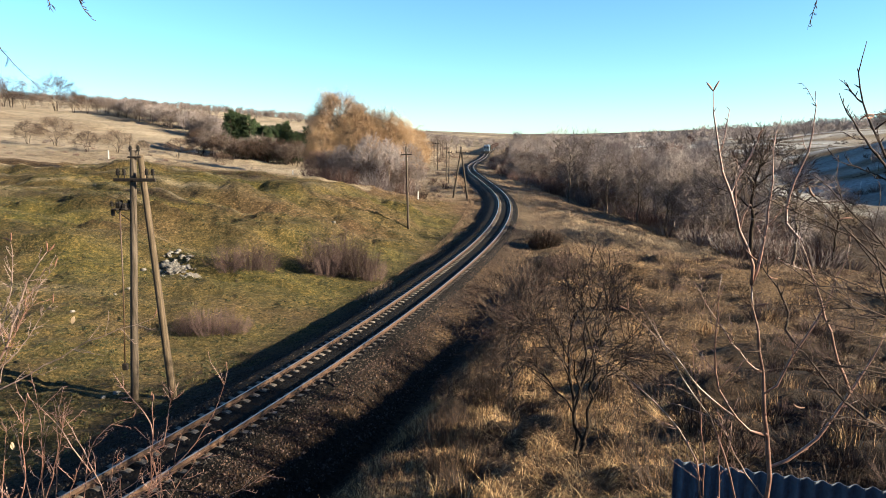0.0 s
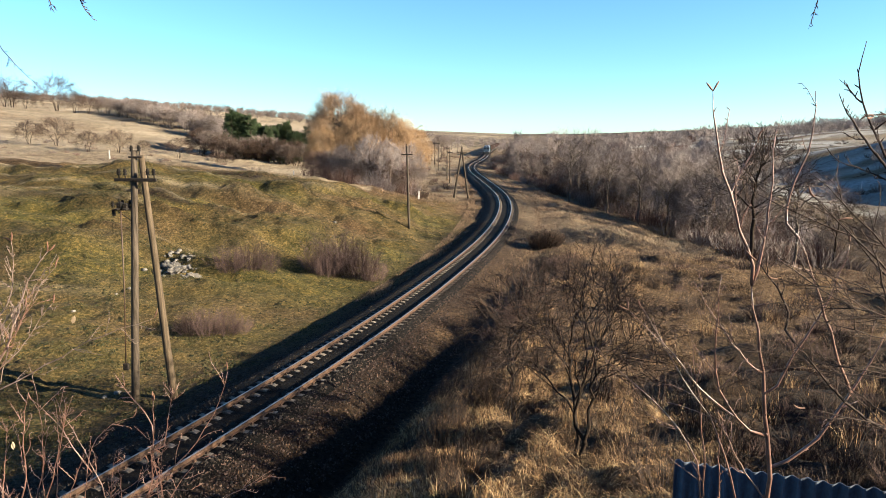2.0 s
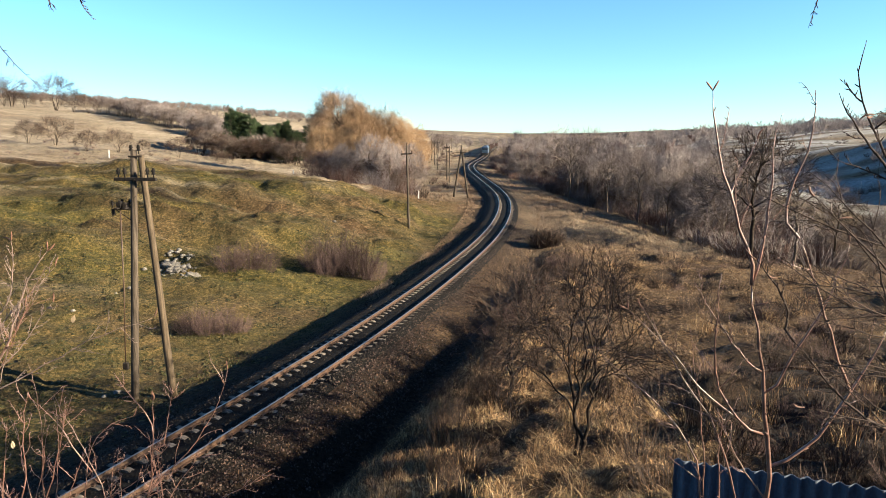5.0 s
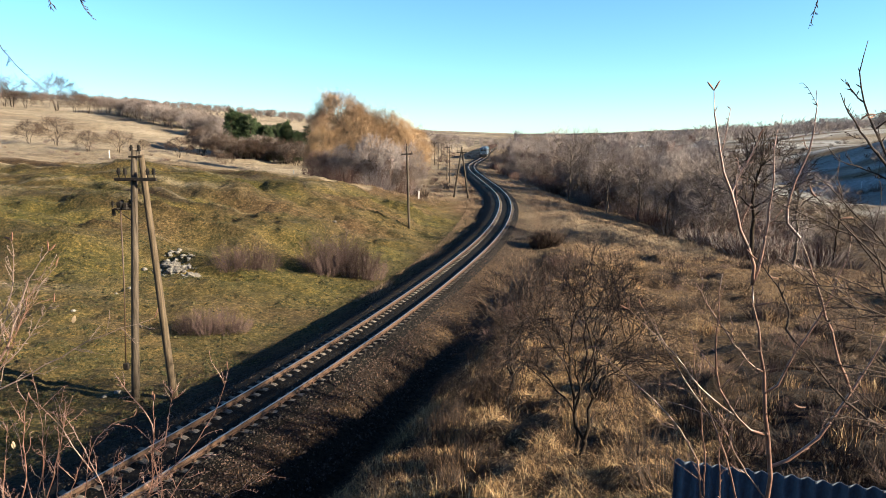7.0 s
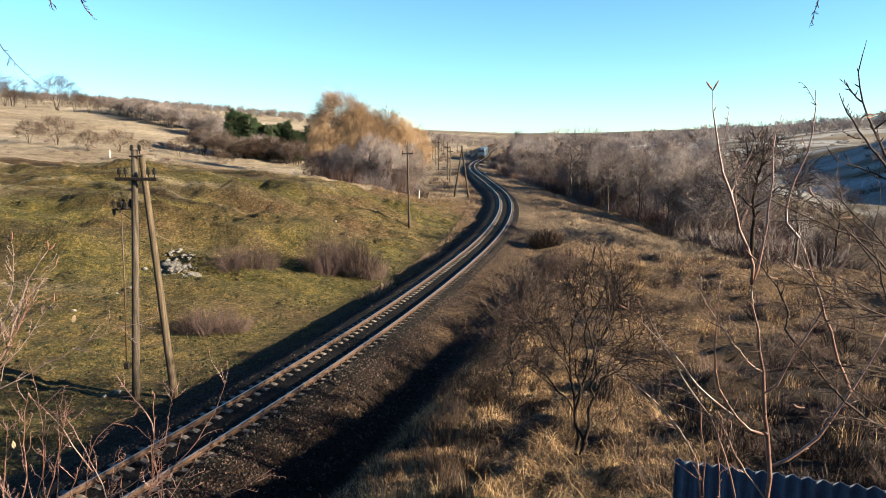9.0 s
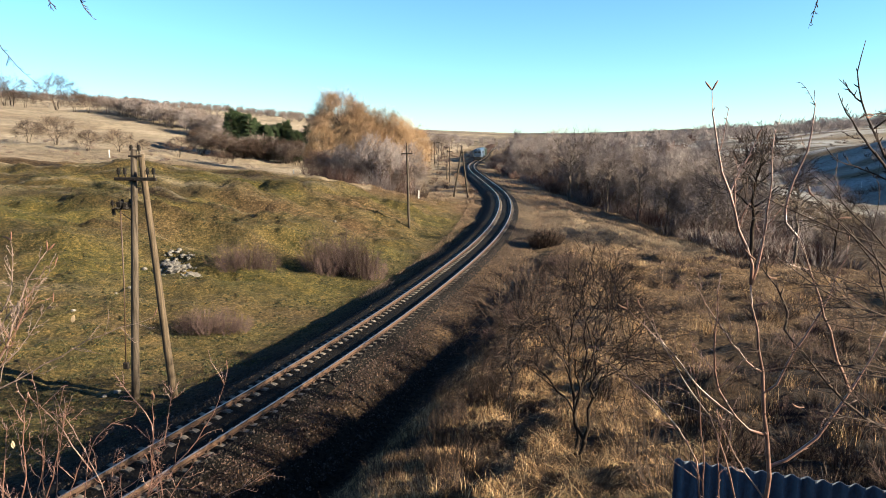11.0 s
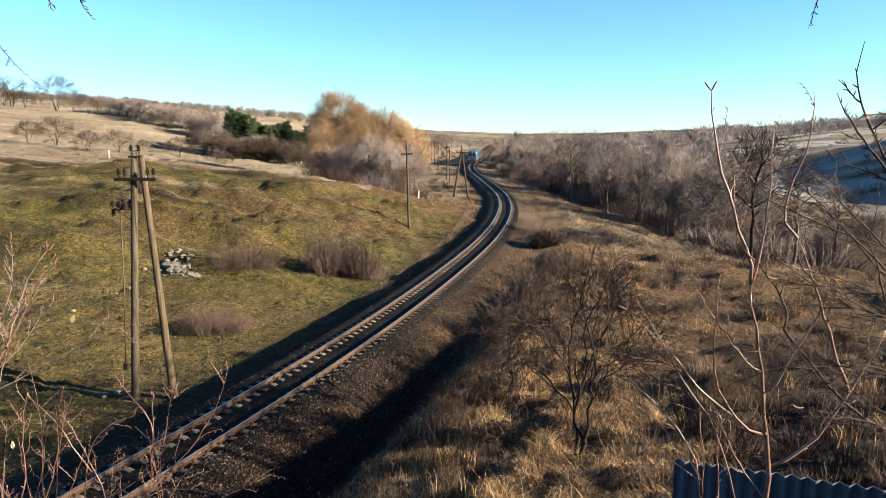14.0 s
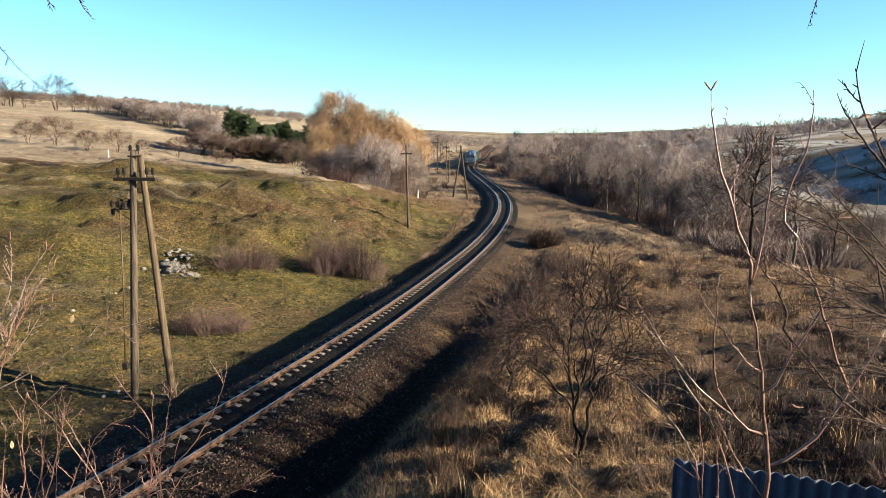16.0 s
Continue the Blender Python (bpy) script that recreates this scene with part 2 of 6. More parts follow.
RIGHT_Z = np.array([
    [-.32, -.6, -.2, 2.5, 5.5, 7.9, 8.3, 7.5, 6, 5, 14, 32, 40], [-.32, -.6, -.9, 2.4, 5.5, 8.0, 8.3, 6.5, 4, 3, 12, 30, 40], [-.32, -.6, -1.6, 1.0, 2.2, 3.8, 4.3, 3.8, 1, 0, 12, 30, 40],
    [-.32, -.55, -2.3, .2, 1.0, 2.1, 2.6, 1.9, -1, -2, 12, 30, 40], [-.32, -.5, -2.0, -.1, .45, 1.1, 1.3, .4, -3, -4, 14, 30, 40], [-.32, -.6, -1.0, -.2, 0, 0, -.2, -1.2, -4, -5, 14, 30, 40],
    [-.32, -.6, -.7, -.6, -.5, -.7, -3.6, -5, -5.5, -4, 12, 30, 40], [-.32, -.6, -.7, -.6, -.6, -1.7, -4.5, -5.5, -6, -4, 9, 30, 40], [-.32, -.6, -.8, -.9, -1, -2.3, -5, -6, -6, -4, 8, 30, 40],
    [-.32, -.6, -.8, -.9, -1, -2, -4, -5, -5, -3.5, 6, 28, 38], [-.32, -.6, -.7, -.7, -.7, -1, -2, -3, -3.5, 0, 8, 25, 34], [-.32, -.6, -.6, -.6, -.6, -.6, -1, -2, -1, 3, 13, 32, 36],
    [-.32, -.6, 0, 0, 0, 0, 0, 0, 1, 4, 12, 28, 36], [10, 10, 10, 10, 10, 10, 10, 10, 10, 10, 10, 16, 36]], float)


def table(y, u, sides, rows):
    i = np.clip(np.searchsorted(STATION, y) - 1, 0, len(STATION) - 2)
    f = np.clip((y - STATION[i]) / (STATION[i + 1] - STATION[i]), 0, 1)
    j = np.clip(np.searchsorted(sides, u) - 1, 0, len(sides) - 2)
    g = np.clip((u - sides[j]) / (sides[j + 1] - sides[j]), 0, 1)
    top, low = rows[i, j] * (1 - g) + rows[i, j + 1] * g, rows[i + 1, j] * (1 - g) + rows[i + 1, j + 1] * g
    return top * (1 - f) + low * f


def height(x, y):
    """The ground's height, with the bed of the line cut into it."""
    x, y = np.broadcast_arrays(np.asarray(x, float), np.asarray(y, float))
    z = np.zeros(x.shape)
    for dv in (-1, -0.35, 0.35, 1):
        yy = y + dv * (1.5 + 0.07 * np.abs(y))
        u = x - track_x(y)
        for du in (-1, -0.35, 0.35, 1):
            w = np.abs(u) * (1 + 0.15 * du)
            z += np.where(u < 0, table(yy, w, LEFT, LEFT_Z), table(yy, w, RIGHT, RIGHT_Z)) / 16
    u = np.abs(x - track_x(y))
    rough = np.clip((u - 3) / 8, 0, 1)
    near = np.clip(1 - np.hypot(x, y) / 6, 0, 1)
    z = z + rough * (1 - near) * (0.13 * fbm(x * 0.9, y * 0.9, 3) + 0.10 * vnoise(x * 2.6, y * 2.6, 4) * (u < 60) + 0.38 * fbm(x / 7, y / 7, 5) * np.clip(u / 20, 0.2, 1)
                                  + np.clip(u / 60, 0, 1) * np.clip((y - 40) / 60, 0, 1) * 0.9 * fbm(x / 35, y / 35, 9))
    # terraces and cattle tracks worn along the slope
    slope = np.clip((y - 36) / 10, 0, 1) * np.clip((86 - y) / 10, 0, 1) * np.clip((track_x(y) - x - 8) / 8, 0, 1)
    drift = y + 0.12 * x + 2.2 * vnoise(x / 13, y / 13, 58)
    tread = drift / 4.6 - np.floor(drift / 4.6)
    step = np.clip(tread / 0.22, 0, 1)
    z = z + slope * np.clip(0.65 + 0.8 * vnoise(x / 11, y / 6, 50), 0, 1.3) * 0.95 * (step * step * (3 - 2 * step) - tread)
    z = z + slope * (0.8 * vnoise((x + 0.2 * y) / 9, drift / 3.2, 51) + 0.4 * vnoise(x / 3.0, drift / 1.5, 52))
    bluff = np.clip((y - 50) / 10, 0, 1) * np.clip((102 - y) / 10, 0, 1) * np.clip((track_x(y) - x - 5) / 5, 0, 1) * np.clip((30 + x - track_x(y)) / 10, 0, 1)
    z = z + bluff * (0.75 * np.abs(vnoise(x / 4.2, y / 3.4, 53)) - 0.3 + 0.35 * np.abs(vnoise(x / 1.7, y / 1.5, 54)))
    # the bank under the field's edge
    lip = y - (84 + 0.04 * (x + 50) + 2.5 * vnoise(x / 11, y / 60, 94))
    z = z + np.clip((track_x(y) - x - 22) / 8, 0, 1) * (0.7 * np.clip((lip + 3.5) / 3, 0, 1) - 0.3 * np.clip((lip + 8.5) / 2, 0, 1)) * np.clip((140 - y) / 40, 0, 1)
    # tussocky level ground beyond the line
    level = np.clip((x - track_x(y) - 4.5) / 3, 0, 1) * np.clip((30 + track_x(y) - x) / 8, 0, 1) * np.clip((y - 30) / 15, 0, 1) * np.clip((125 - y) / 20, 0, 1)
    z = z + level * (0.42 * vnoise(x / 3.6, y / 4.4, 71) + 0.34 * np.abs(vnoise(x / 1.5, y / 1.7, 72)))
    # tussocks and hollows over the bank
    tussock = np.clip((x - track_x(y) - 7.5) / 2, 0, 1) * np.clip((34 - y) / 14, 0, 1) * np.clip((np.hypot(x, y) - 6) / 3, 0, 1)
    z = z + tussock * (0.36 * np.abs(vnoise(x / 1.5, y / 1.6, 73)) + 0.2 * vnoise(x / 0.95, y / 0.95, 74) - 0.12)
    # a spur mostly out of view beside the valley, added to shade the hillside
    z = z + 22 * np.exp(-((x - 176) / 50) ** 2 - ((y - 140) / 85) ** 2)
    far = np.clip((x - 70) / 60, 0, 1) * np.clip((y - 90) / 60, 0, 1) * np.clip((900 - y) / 300, 0, 1)
    z = z + far * np.clip((560 - y) / 250, 0, 1) * (3.6 * vnoise(x / 30, y / 110, 55) + 0.9 * vnoise(x / 60, y / 30, 57))
    return z


def ground_z(x, y):
    return float(height(x, y))
# ---- land done ----


# ---- meshes ----
def mesh_of(name, verts, faces, materials, smooth=False, slots=None):
    me = bpy.data.meshes.new(name)
    me.from_pydata([tuple(v) for v in verts] if not isinstance(verts, np.ndarray) else verts.tolist(), [], faces if not isinstance(faces, np.ndarray) else faces.tolist())
    for m in materials if isinstance(materials, (list, tuple)) else [materials]:
        me.materials.append(m)
    if slots is not None:
        me.polygons.foreach_set("material_index", np.asarray(slots, dtype=np.int32))
    if smooth:
        me.polygons.foreach_set("use_smooth", np.ones(len(me.polygons), dtype=bool))
    me.update()
    return me


def part_mesh(name, me, parent, label="", at=None):
    ob = new(name, me)
    ob.parent = parent
    if at is not None:
        ob.matrix_basis = at
    return tagged(ob, label)


def part(name, bm, material, parent, label="", smooth=False):
    """Links a bmesh as one mesh object under a thing or a part."""
    me = bpy.data.meshes.new(name)
    bm.to_mesh(me)
    bm.free()
    me.materials.append(material)
    if smooth:
        me.polygons.foreach_set("use_smooth", np.ones(len(me.polygons), dtype=bool))
    return part_mesh(name, me, parent, label)


def thing(name, m, label, category, group="", kind=""):
    ob = new(name)
    ob.empty_display_size = 0.2
    ob.matrix_basis = m
    return tagged(ob, label, category, group, kind)


def box(bm, lo, hi, bevel=0.0, m=None):
    size = [b - a for a, b in zip(lo, hi)]
    mid = [(a + b) / 2 for a, b in zip(lo, hi)]
    r = bmesh.ops.create_cube(bm, size=1.0, matrix=(m or Matrix()) @ Matrix.Translation(mid) @ Matrix.Diagonal((*size, 1)))
    if bevel:
        es = {e for v in r["verts"] for e in v.link_edges}
        bmesh.ops.bevel(bm, geom=list(es), offset=bevel, segments=1, affect="EDGES")
    return bm


def sheet(rows):
    """Faces of a grid of rows x columns of points."""
    n, m = rows
    i = np.arange(n * m).reshape(n, m)
    return np.stack([i[:-1, :-1], i[:-1, 1:], i[1:, 1:], i[1:, :-1]], -1).reshape(-1, 4)


class Tubes:
    """Gathers tapered tubes into one mesh."""

    def __init__(self, sides=3):
        self.v, self.f, self.sides, self.n = [], [], sides, 0

    def add(self, pts, radii, sides=0, cap=False):
        k = sides or self.sides
        start = self.n
        side = None
        for i, (p, r) in enumerate(zip(pts, radii)):
            d = pts[min(i + 1, len(pts) - 1)] - pts[max(i - 1, 0)]
            if side is None:
                side = d.orthogonal().normalized()
            side = (side - d * (side.dot(d) / max(d.length_squared, 1e-12)))
            side = side.normalized() if side.length > 1e-9 else d.orthogonal().normalized()
            other = d.cross(side).normalized()
            for j in range(k):
                a = 2 * math.pi * j / k
                self.v.append(tuple(p + side * (r * math.cos(a)) + other * (r * math.sin(a))))
            if i:
                b = start + (i - 1) * k
                self.f += [(b + j, b + (j + 1) % k, b + k + (j + 1) % k, b + k + j) for j in range(k)]
        self.n += k * len(pts)
        if cap:
            self.f.append(tuple(self.n - k + j for j in range(k)))
            self.f.append(tuple(start + k - 1 - j for j in range(k)))
        return self

    def mesh(self, name, material, smooth=True):
        return mesh_of(name, self.v, self.f, material, smooth)


# ---- ground ----
def spread(near, step, far, growth):
    out, v = [near], near
    while v < far:
        step *= growth
        v += step
        out.append(v)
    return out


def build_ground():
    near_u, near_y = np.arange(-58, 32, 0.42).tolist(), np.arange(0, 104, 0.42).tolist()
    us = np.array([-v for v in spread(58.0, 0.42, 2600, 1.07)[:0:-1]] + near_u + spread(32.0, 0.42, 2600, 1.06))
    ys = np.array([-v for v in spread(0.0, 0.8, 700, 1.12)[:0:-1]] + near_y + spread(104.0, 0.42, 3600, 1.03))
    y, u = np.meshgrid(ys, us, indexing="ij")
    x = track_x(y) + u
    z = height(x, y)
    me = mesh_of("ground", np.stack([x, y, z], -1).reshape(-1, 3), sheet(x.shape), GROUND, True)
    a = np.abs(u)
    dry = np.where(u > 60, np.clip(0.9 + 0.3 * fbm(x / 25, y / 25, 22), 0.5, 1), 1.0) * (u > 0) + np.where(u > 0, 0.0, np.clip(0.15 + 0.5 * fbm(x / 9, y / 9, 21) - 0.1 + np.clip((y - 78) / 12, 0, 1), 0, 1))
    edge = 84 + 0.04 * (x + 50) + 2.5 * vnoise(x / 11, y / 60, 94)
    pale = np.where(u < -18, np.clip((y - edge + 0.6 + 1.2 * vnoise(x / 5, y / 5, 8)) / 2.5, 0, 1), np.where(u < 0, np.clip((y - 95) / 30, 0, .6), np.where(u < 22, np.clip((y - 50) / 30, 0, 0.45), np.clip((y - 110) / 60, 0, .55))))
    # pale bands painted for the sunlit streaks over the far right hillside
    pale = np.where((u > 75) & (y > 105), np.clip(0.5 + 0.6 * vnoise(x / 90, y / 8, 97) + 0.3 * vnoise(x / 30, y / 4, 98), 0, 0.9), pale)
    pale = pale * np.clip(0.85 + 0.35 * fbm(x / 30, y / 12, 31), 0, 1)
    # earth by the track; dark left verge and ditch also paint their shade
    soil_shade = np.where(u > 0, np.clip(0.95 - a / 5.0, 0, .5), np.clip(np.interp(y, (20, 45), (2.0, 1.35)) - a / 5.0, 0, .85)) + np.clip(2.2 - np.abs(u - np.interp(y, (10, 30), (6.0, 5.1))) / np.interp(y, (10, 30), (1.5, 0.7)), 0, 1) * np.clip((46 - y) / 8, 0, 1) + np.where(u > 22, np.clip((a - 22) / 6, 0, .75) * np.clip((80 - a) / 15, 0, 1) * np.clip((170 - y) / 40, 0, 1) * np.clip((y - 45) / 20, 0, 1), 0)
    # dark earth of the right slope, partly painted for the shade there
    soil_shade = soil_shade + np.clip((x - 0.30 * y - 1.0) / 3, 0, 1) * np.clip((30 - y) / 8, 0, 1) * (u > 8) * np.clip(0.95 + 0.5 * fbm(x / 3.5, y / 3.5, 77), 0, 1)
    # dark cinder verge, darkened further for the dim shade across it
    soil_shade = soil_shade + np.clip(1.6 - np.abs(u - 3.0) / 1.3, 0, 1) * np.clip((48 - y) / 16, 0, 1) * np.clip(0.8 + 0.4 * fbm(x / 1.5, y / 1.5, 78), 0, 1)
    soil_shade = np.clip(soil_shade + 0.25 * fbm(x / 4, y / 4, 41), 0, 1) * np.clip(1.2 - (y > 900), 0, 1)
    soil_shade = np.where(y > 520, np.clip(0.42 + 0.5 * fbm(x / 160, y / 90, 15), 0, 0.95), np.clip(soil_shade, 0, 1))
    soil_shade = np.clip(soil_shade + np.where(y > 95, np.clip(0.45 * fbm(x / 6, y / 6, 91) - 0.05, 0, 0.6) * np.clip((70 - a) / 30, 0, 1), 0), 0, 1)
    # dark ploughed tone in stripes, painted for shade streaks on that hillside
    soil_shade = np.clip(soil_shade + np.where((u > 75) & (y > 110), np.clip(0.2 + 0.8 * vnoise(x / 22, y / 120, 93), 0, 0.7), 0), 0, 1)
    # the overgrown edge of the pasture, and a trodden path below it
    side = np.clip((-18 - u) / 8, 0, 1)
    soil_shade = np.clip(soil_shade + side * np.exp(-((y - edge + 2.2) / 1.6) ** 2) * np.clip(0.55 + 0.5 * fbm(x / 3, y / 2, 95), 0, 0.9), 0, 1)
    pale = np.clip(pale + side * 0.8 * np.exp(-((y - edge + 6.5 + 0.05 * (x + 30)) / 0.7) ** 2), 0, 1)
    # browner grass and worn paths along the treads; dark streaks paint their shaded sides
    drift = y + 0.12 * x + 2.2 * vnoise(x / 13, y / 13, 58)
    band = side * np.clip((84 - y) / 6, 0, 1) * np.clip((y - 34) / 8, 0, 1)
    soil_shade = np.clip(soil_shade + band * np.clip(1.3 * vnoise((x + 0.2 * y) / 8, drift / 1.9, 61) - 0.3, 0, 0.45), 0, 1)
    pale = np.clip(pale + band * np.clip(1.2 * vnoise((x + 0.2 * y) / 15, drift / 1.6, 65) - 0.45, 0, 0.45), 0, 1)
    # gaps between grass clumps painted dark, as if shadowed
    soil_shade = np.clip(soil_shade + (u > 7) * np.clip((32 - y) / 6, 0, 1) * np.clip(1.1 * vnoise(x * 1.1, y * 1.1, 66) - 0.25, 0, 0.6), 0, 1)
    dry = np.clip(dry + (u < 0) * np.clip((y - 34) / 8, 0, 1) * 0.55 * np.clip(vnoise((x + 0.2 * y) / 13, drift / 3.4, 62), 0, 1), 0, 1)
    tread = drift / 4.6 - np.floor(drift / 4.6)
    # bare-earth tone darkens the risers for contrast the light leaves out
    worn = band * np.clip(0.5 + 0.9 * vnoise(x / 9, y / 5, 68), 0, 1)
    soil_shade = np.clip(soil_shade + 0.5 * worn * np.clip(1.3 - np.abs(tread - 0.12) / 0.1, 0, 1), 0, 1)
    pale = np.clip(pale + 0.45 * worn * np.clip(1.3 - np.abs(tread - 0.34) / 0.09, 0, 1), 0, 1)
    frost = np.where((u > 70) & (y > 95), np.clip(0.22 + 0.55 * vnoise(x / 70, y / 9, 63) + 0.3 * vnoise(x / 18, y / 5, 64), 0, 0.7), 0) * np.clip((620 - y) / 120, 0, 1)
    for name, val in (("dry", dry), ("pale", pale), ("soil_shade", soil_shade), ("frost", frost)):
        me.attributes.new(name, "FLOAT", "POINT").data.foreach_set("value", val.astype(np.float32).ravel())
    return tagged(new("ground", me), "rolling winter grassland, green turf and dry straw-coloured grass", "ground", "", "structure")


build_ground()


# ---- railway ----
def along(y0, y1, step):
    """Stations along the line at equal steps: place, heading in radians clockwise from y."""
    ys = np.linspace(y0, y1, int((y1 - y0) * 20))
    xs = track_x(ys)
    s = np.concatenate([[0], np.cumsum(np.hypot(np.diff(xs), np.diff(ys)))])
    q = np.arange(0, s[-1], step)
    y = np.interp(q, s, ys)
    return track_x(y), y, np.arctan((track_x(y + 0.05) - track_x(y - 0.05)) / 0.1)


def swept(name, profile, y0, y1, step, material, smooth=False, slots=None):
    x, y, a = along(y0, y1, step)
    p = np.array(profile)
    v = np.stack([x[:, None] + p[None, :, 0] * np.cos(a)[:, None], y[:, None] - p[None, :, 0] * np.sin(a)[:, None], np.broadcast_to(p[None, :, 1], (len(x), len(p)))], -1)
    return mesh_of(name, v.reshape(-1, 3), sheet(v.shape[:2])[:, ::-1], material, smooth, None if slots is None else np.tile(slots, len(x) - 1))


railway = thing("railway_track", Matrix(), "single-track railway with rusty rails on dark ballast", "railway", kind="structure")
HALF = 0.80
for side in (-1, 1):
    prof = [(-0.075, -0.18), (-0.075, -0.165), (-0.012, -0.14), (-0.012, -0.045), (-0.036, -0.035), (-0.036, -0.008), (-0.026, 0), (0.026, 0), (0.036, -0.008), (0.036, -0.035), (0.012, -0.045), (0.012, -0.14), (0.075, -0.165), (0.075, -0.18)]
    part_mesh("rail", swept("rail", [(side * HALF + a, b) for a, b in prof], -25, 460, 1.0, [RAIL, RAIL_TOP], False, [0, 0, 0, 0, 0, 1, 1, 1, 0, 0, 0, 0, 0]), railway, "rusty steel rail with a worn bright head")
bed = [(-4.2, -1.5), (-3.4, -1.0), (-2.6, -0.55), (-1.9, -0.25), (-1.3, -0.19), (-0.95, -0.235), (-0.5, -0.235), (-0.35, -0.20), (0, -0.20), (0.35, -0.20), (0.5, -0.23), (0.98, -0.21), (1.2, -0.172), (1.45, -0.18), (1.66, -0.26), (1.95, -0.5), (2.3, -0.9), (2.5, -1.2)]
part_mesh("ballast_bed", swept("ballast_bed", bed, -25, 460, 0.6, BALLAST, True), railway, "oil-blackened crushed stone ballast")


def sleeper_mesh():
    v, secs = [], ((-1.35, -0.205), (-1.32, -0.18), (-0.52, -0.18), (-0.36, -0.225), (0.36, -0.225), (0.52, -0.18), (1.32, -0.18), (1.35, -0.205))
    for x, z in secs:
        v += [(x, -0.14, -0.40), (x, -0.095, z), (x, 0.095, z), (x, 0.14, -0.40)]
    f = [(4 * i + j, 4 * i + j + 1, 4 * i + j + 5, 4 * i + j + 4) for i in range(len(secs) - 1) for j in range(3)]
    f += [(3, 2, 1, 0), (28, 29, 30, 31)]
    return v, f


def clip_mesh():
    """The four rail clips and bolts of one sleeper."""
    bm = bmesh.new()
    for c in (-0.80, 0.80):
        for s in (-1, 1):
            box(bm, (c + s * 0.115 - 0.05, -0.06, -0.18), (c + s * 0.115 + 0.05, 0.06, -0.145), 0.008)
            box(bm, (c + s * 0.12 - 0.018, -0.018, -0.15), (c + s * 0.12 + 0.018, 0.018, -0.10))
    me = bpy.data.meshes.new("rail_clip")
    bm.to_mesh(me)
    bm.free()
    me.materials.append(RAIL)
    return me


def build_sleepers():
    sv, sf = sleeper_mesh()
    me, clip = mesh_of("sleeper", sv, sf, CONCRETE), clip_mesh()
    x, y, a = along(8, 330, 0.55)
    rng = random.Random(4)
    for i in range(280):
        m = pose(x[i] + rng.uniform(-.015, .015), y[i] + rng.uniform(-.02, .02), rng.uniform(-.006, .004), 0, rng.uniform(-.4, .4), -math.degrees(a[i]) + rng.uniform(-.8, .8))
        ob = part_mesh("sleeper", me, railway, "", m)
        if i < 120:
            part_mesh("rail_clip", clip, ob)
    base, faces, vs, fs = np.array(sv), np.array([f for f in sf if len(f) == 4]), [], []
    for k, i in enumerate(range(280, len(x))):
        c, s = math.cos(a[i]), math.sin(a[i])
        vs.append(np.stack([x[i] + base[:, 0] * c + base[:, 1] * s, y[i] - base[:, 0] * s + base[:, 1] * c, base[:, 2]], -1))
        fs.append(faces + len(base) * k)
    tagged(part_mesh("far_sleepers", mesh_of("far_sleepers", np.concatenate(vs), np.concatenate(fs), CONCRETE), railway), "rows of concrete sleepers further along the line", kind="stuff")


def build_stones():
    """Loose crushed stone over the shoulders and between the sleepers."""
    r = np.random.RandomState(7)
    n = 30000
    y = 12 + 62 * r.rand(n) ** 1.7
    p = np.where(r.rand(n) < 0.08, r.uniform(-1.3, 1.3, n), np.where(r.rand(n) < 0.3, -r.uniform(1.3, 4.3, n), 1.2 + 3.0 * r.rand(n) ** 1.5))
    a = np.arctan((track_x(y + 0.1) - track_x(y - 0.1)) / 0.2)
    bx, bz = zip(*bed)
    x, yy = track_x(y) + p * np.cos(a), y - p * np.sin(a)
    z = np.maximum(np.interp(p, bx, bz), height(x, yy)) + 0.005
    size = r.uniform(0.016, 0.045, n) * np.where(r.rand(n) < 0.03, 1.9, 1.0)
    octa = np.array([(1, 0, 0), (-1, 0, 0), (0, 1, 0), (0, -1, 0), (0, 0, 1), (0, 0, -1.)])
    v = octa[None] * size[:, None, None] * r.uniform(0.6, 1.3, (n, 6, 1)) + r.normal(0, 0.25, (n, 6, 3)) * size[:, None, None] + np.stack([x, yy, z], -1)[:, None]
    f = np.array([(0, 2, 4), (2, 1, 4), (1, 3, 4), (3, 0, 4), (2, 0, 5), (1, 2, 5), (3, 1, 5), (0, 3, 5)])
    light = (p > 1.5) & (r.rand(n) < 0.7)
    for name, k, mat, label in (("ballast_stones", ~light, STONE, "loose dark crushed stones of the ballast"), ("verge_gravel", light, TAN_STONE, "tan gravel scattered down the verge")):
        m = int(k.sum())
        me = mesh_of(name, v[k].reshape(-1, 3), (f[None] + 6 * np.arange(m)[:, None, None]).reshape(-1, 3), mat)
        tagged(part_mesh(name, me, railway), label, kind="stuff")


build_sleepers()
build_stones()


# ---- poles ----
def insulator(parent, at, big=1.0):
    bm = bmesh.new()
    for z, r, h in ((0.0, 0.014, 0.11), (0.08, 0.05, 0.035), (0.115, 0.036, 0.03), (0.145, 0.052, 0.035), (0.18, 0.034, 0.045)):
        bmesh.ops.create_cone(bm, cap_ends=True, segments=10, radius1=r, radius2=r * 0.8, depth=h, matrix=Matrix.Translation((0, 0, z + h / 2)))
    ob = part("insulator", bm, GLAZE, parent, "dark glazed insulator on an iron pin")
    ob.matrix_basis = Matrix.Translation(at) @ Matrix.Scale(big, 4)
    return ob


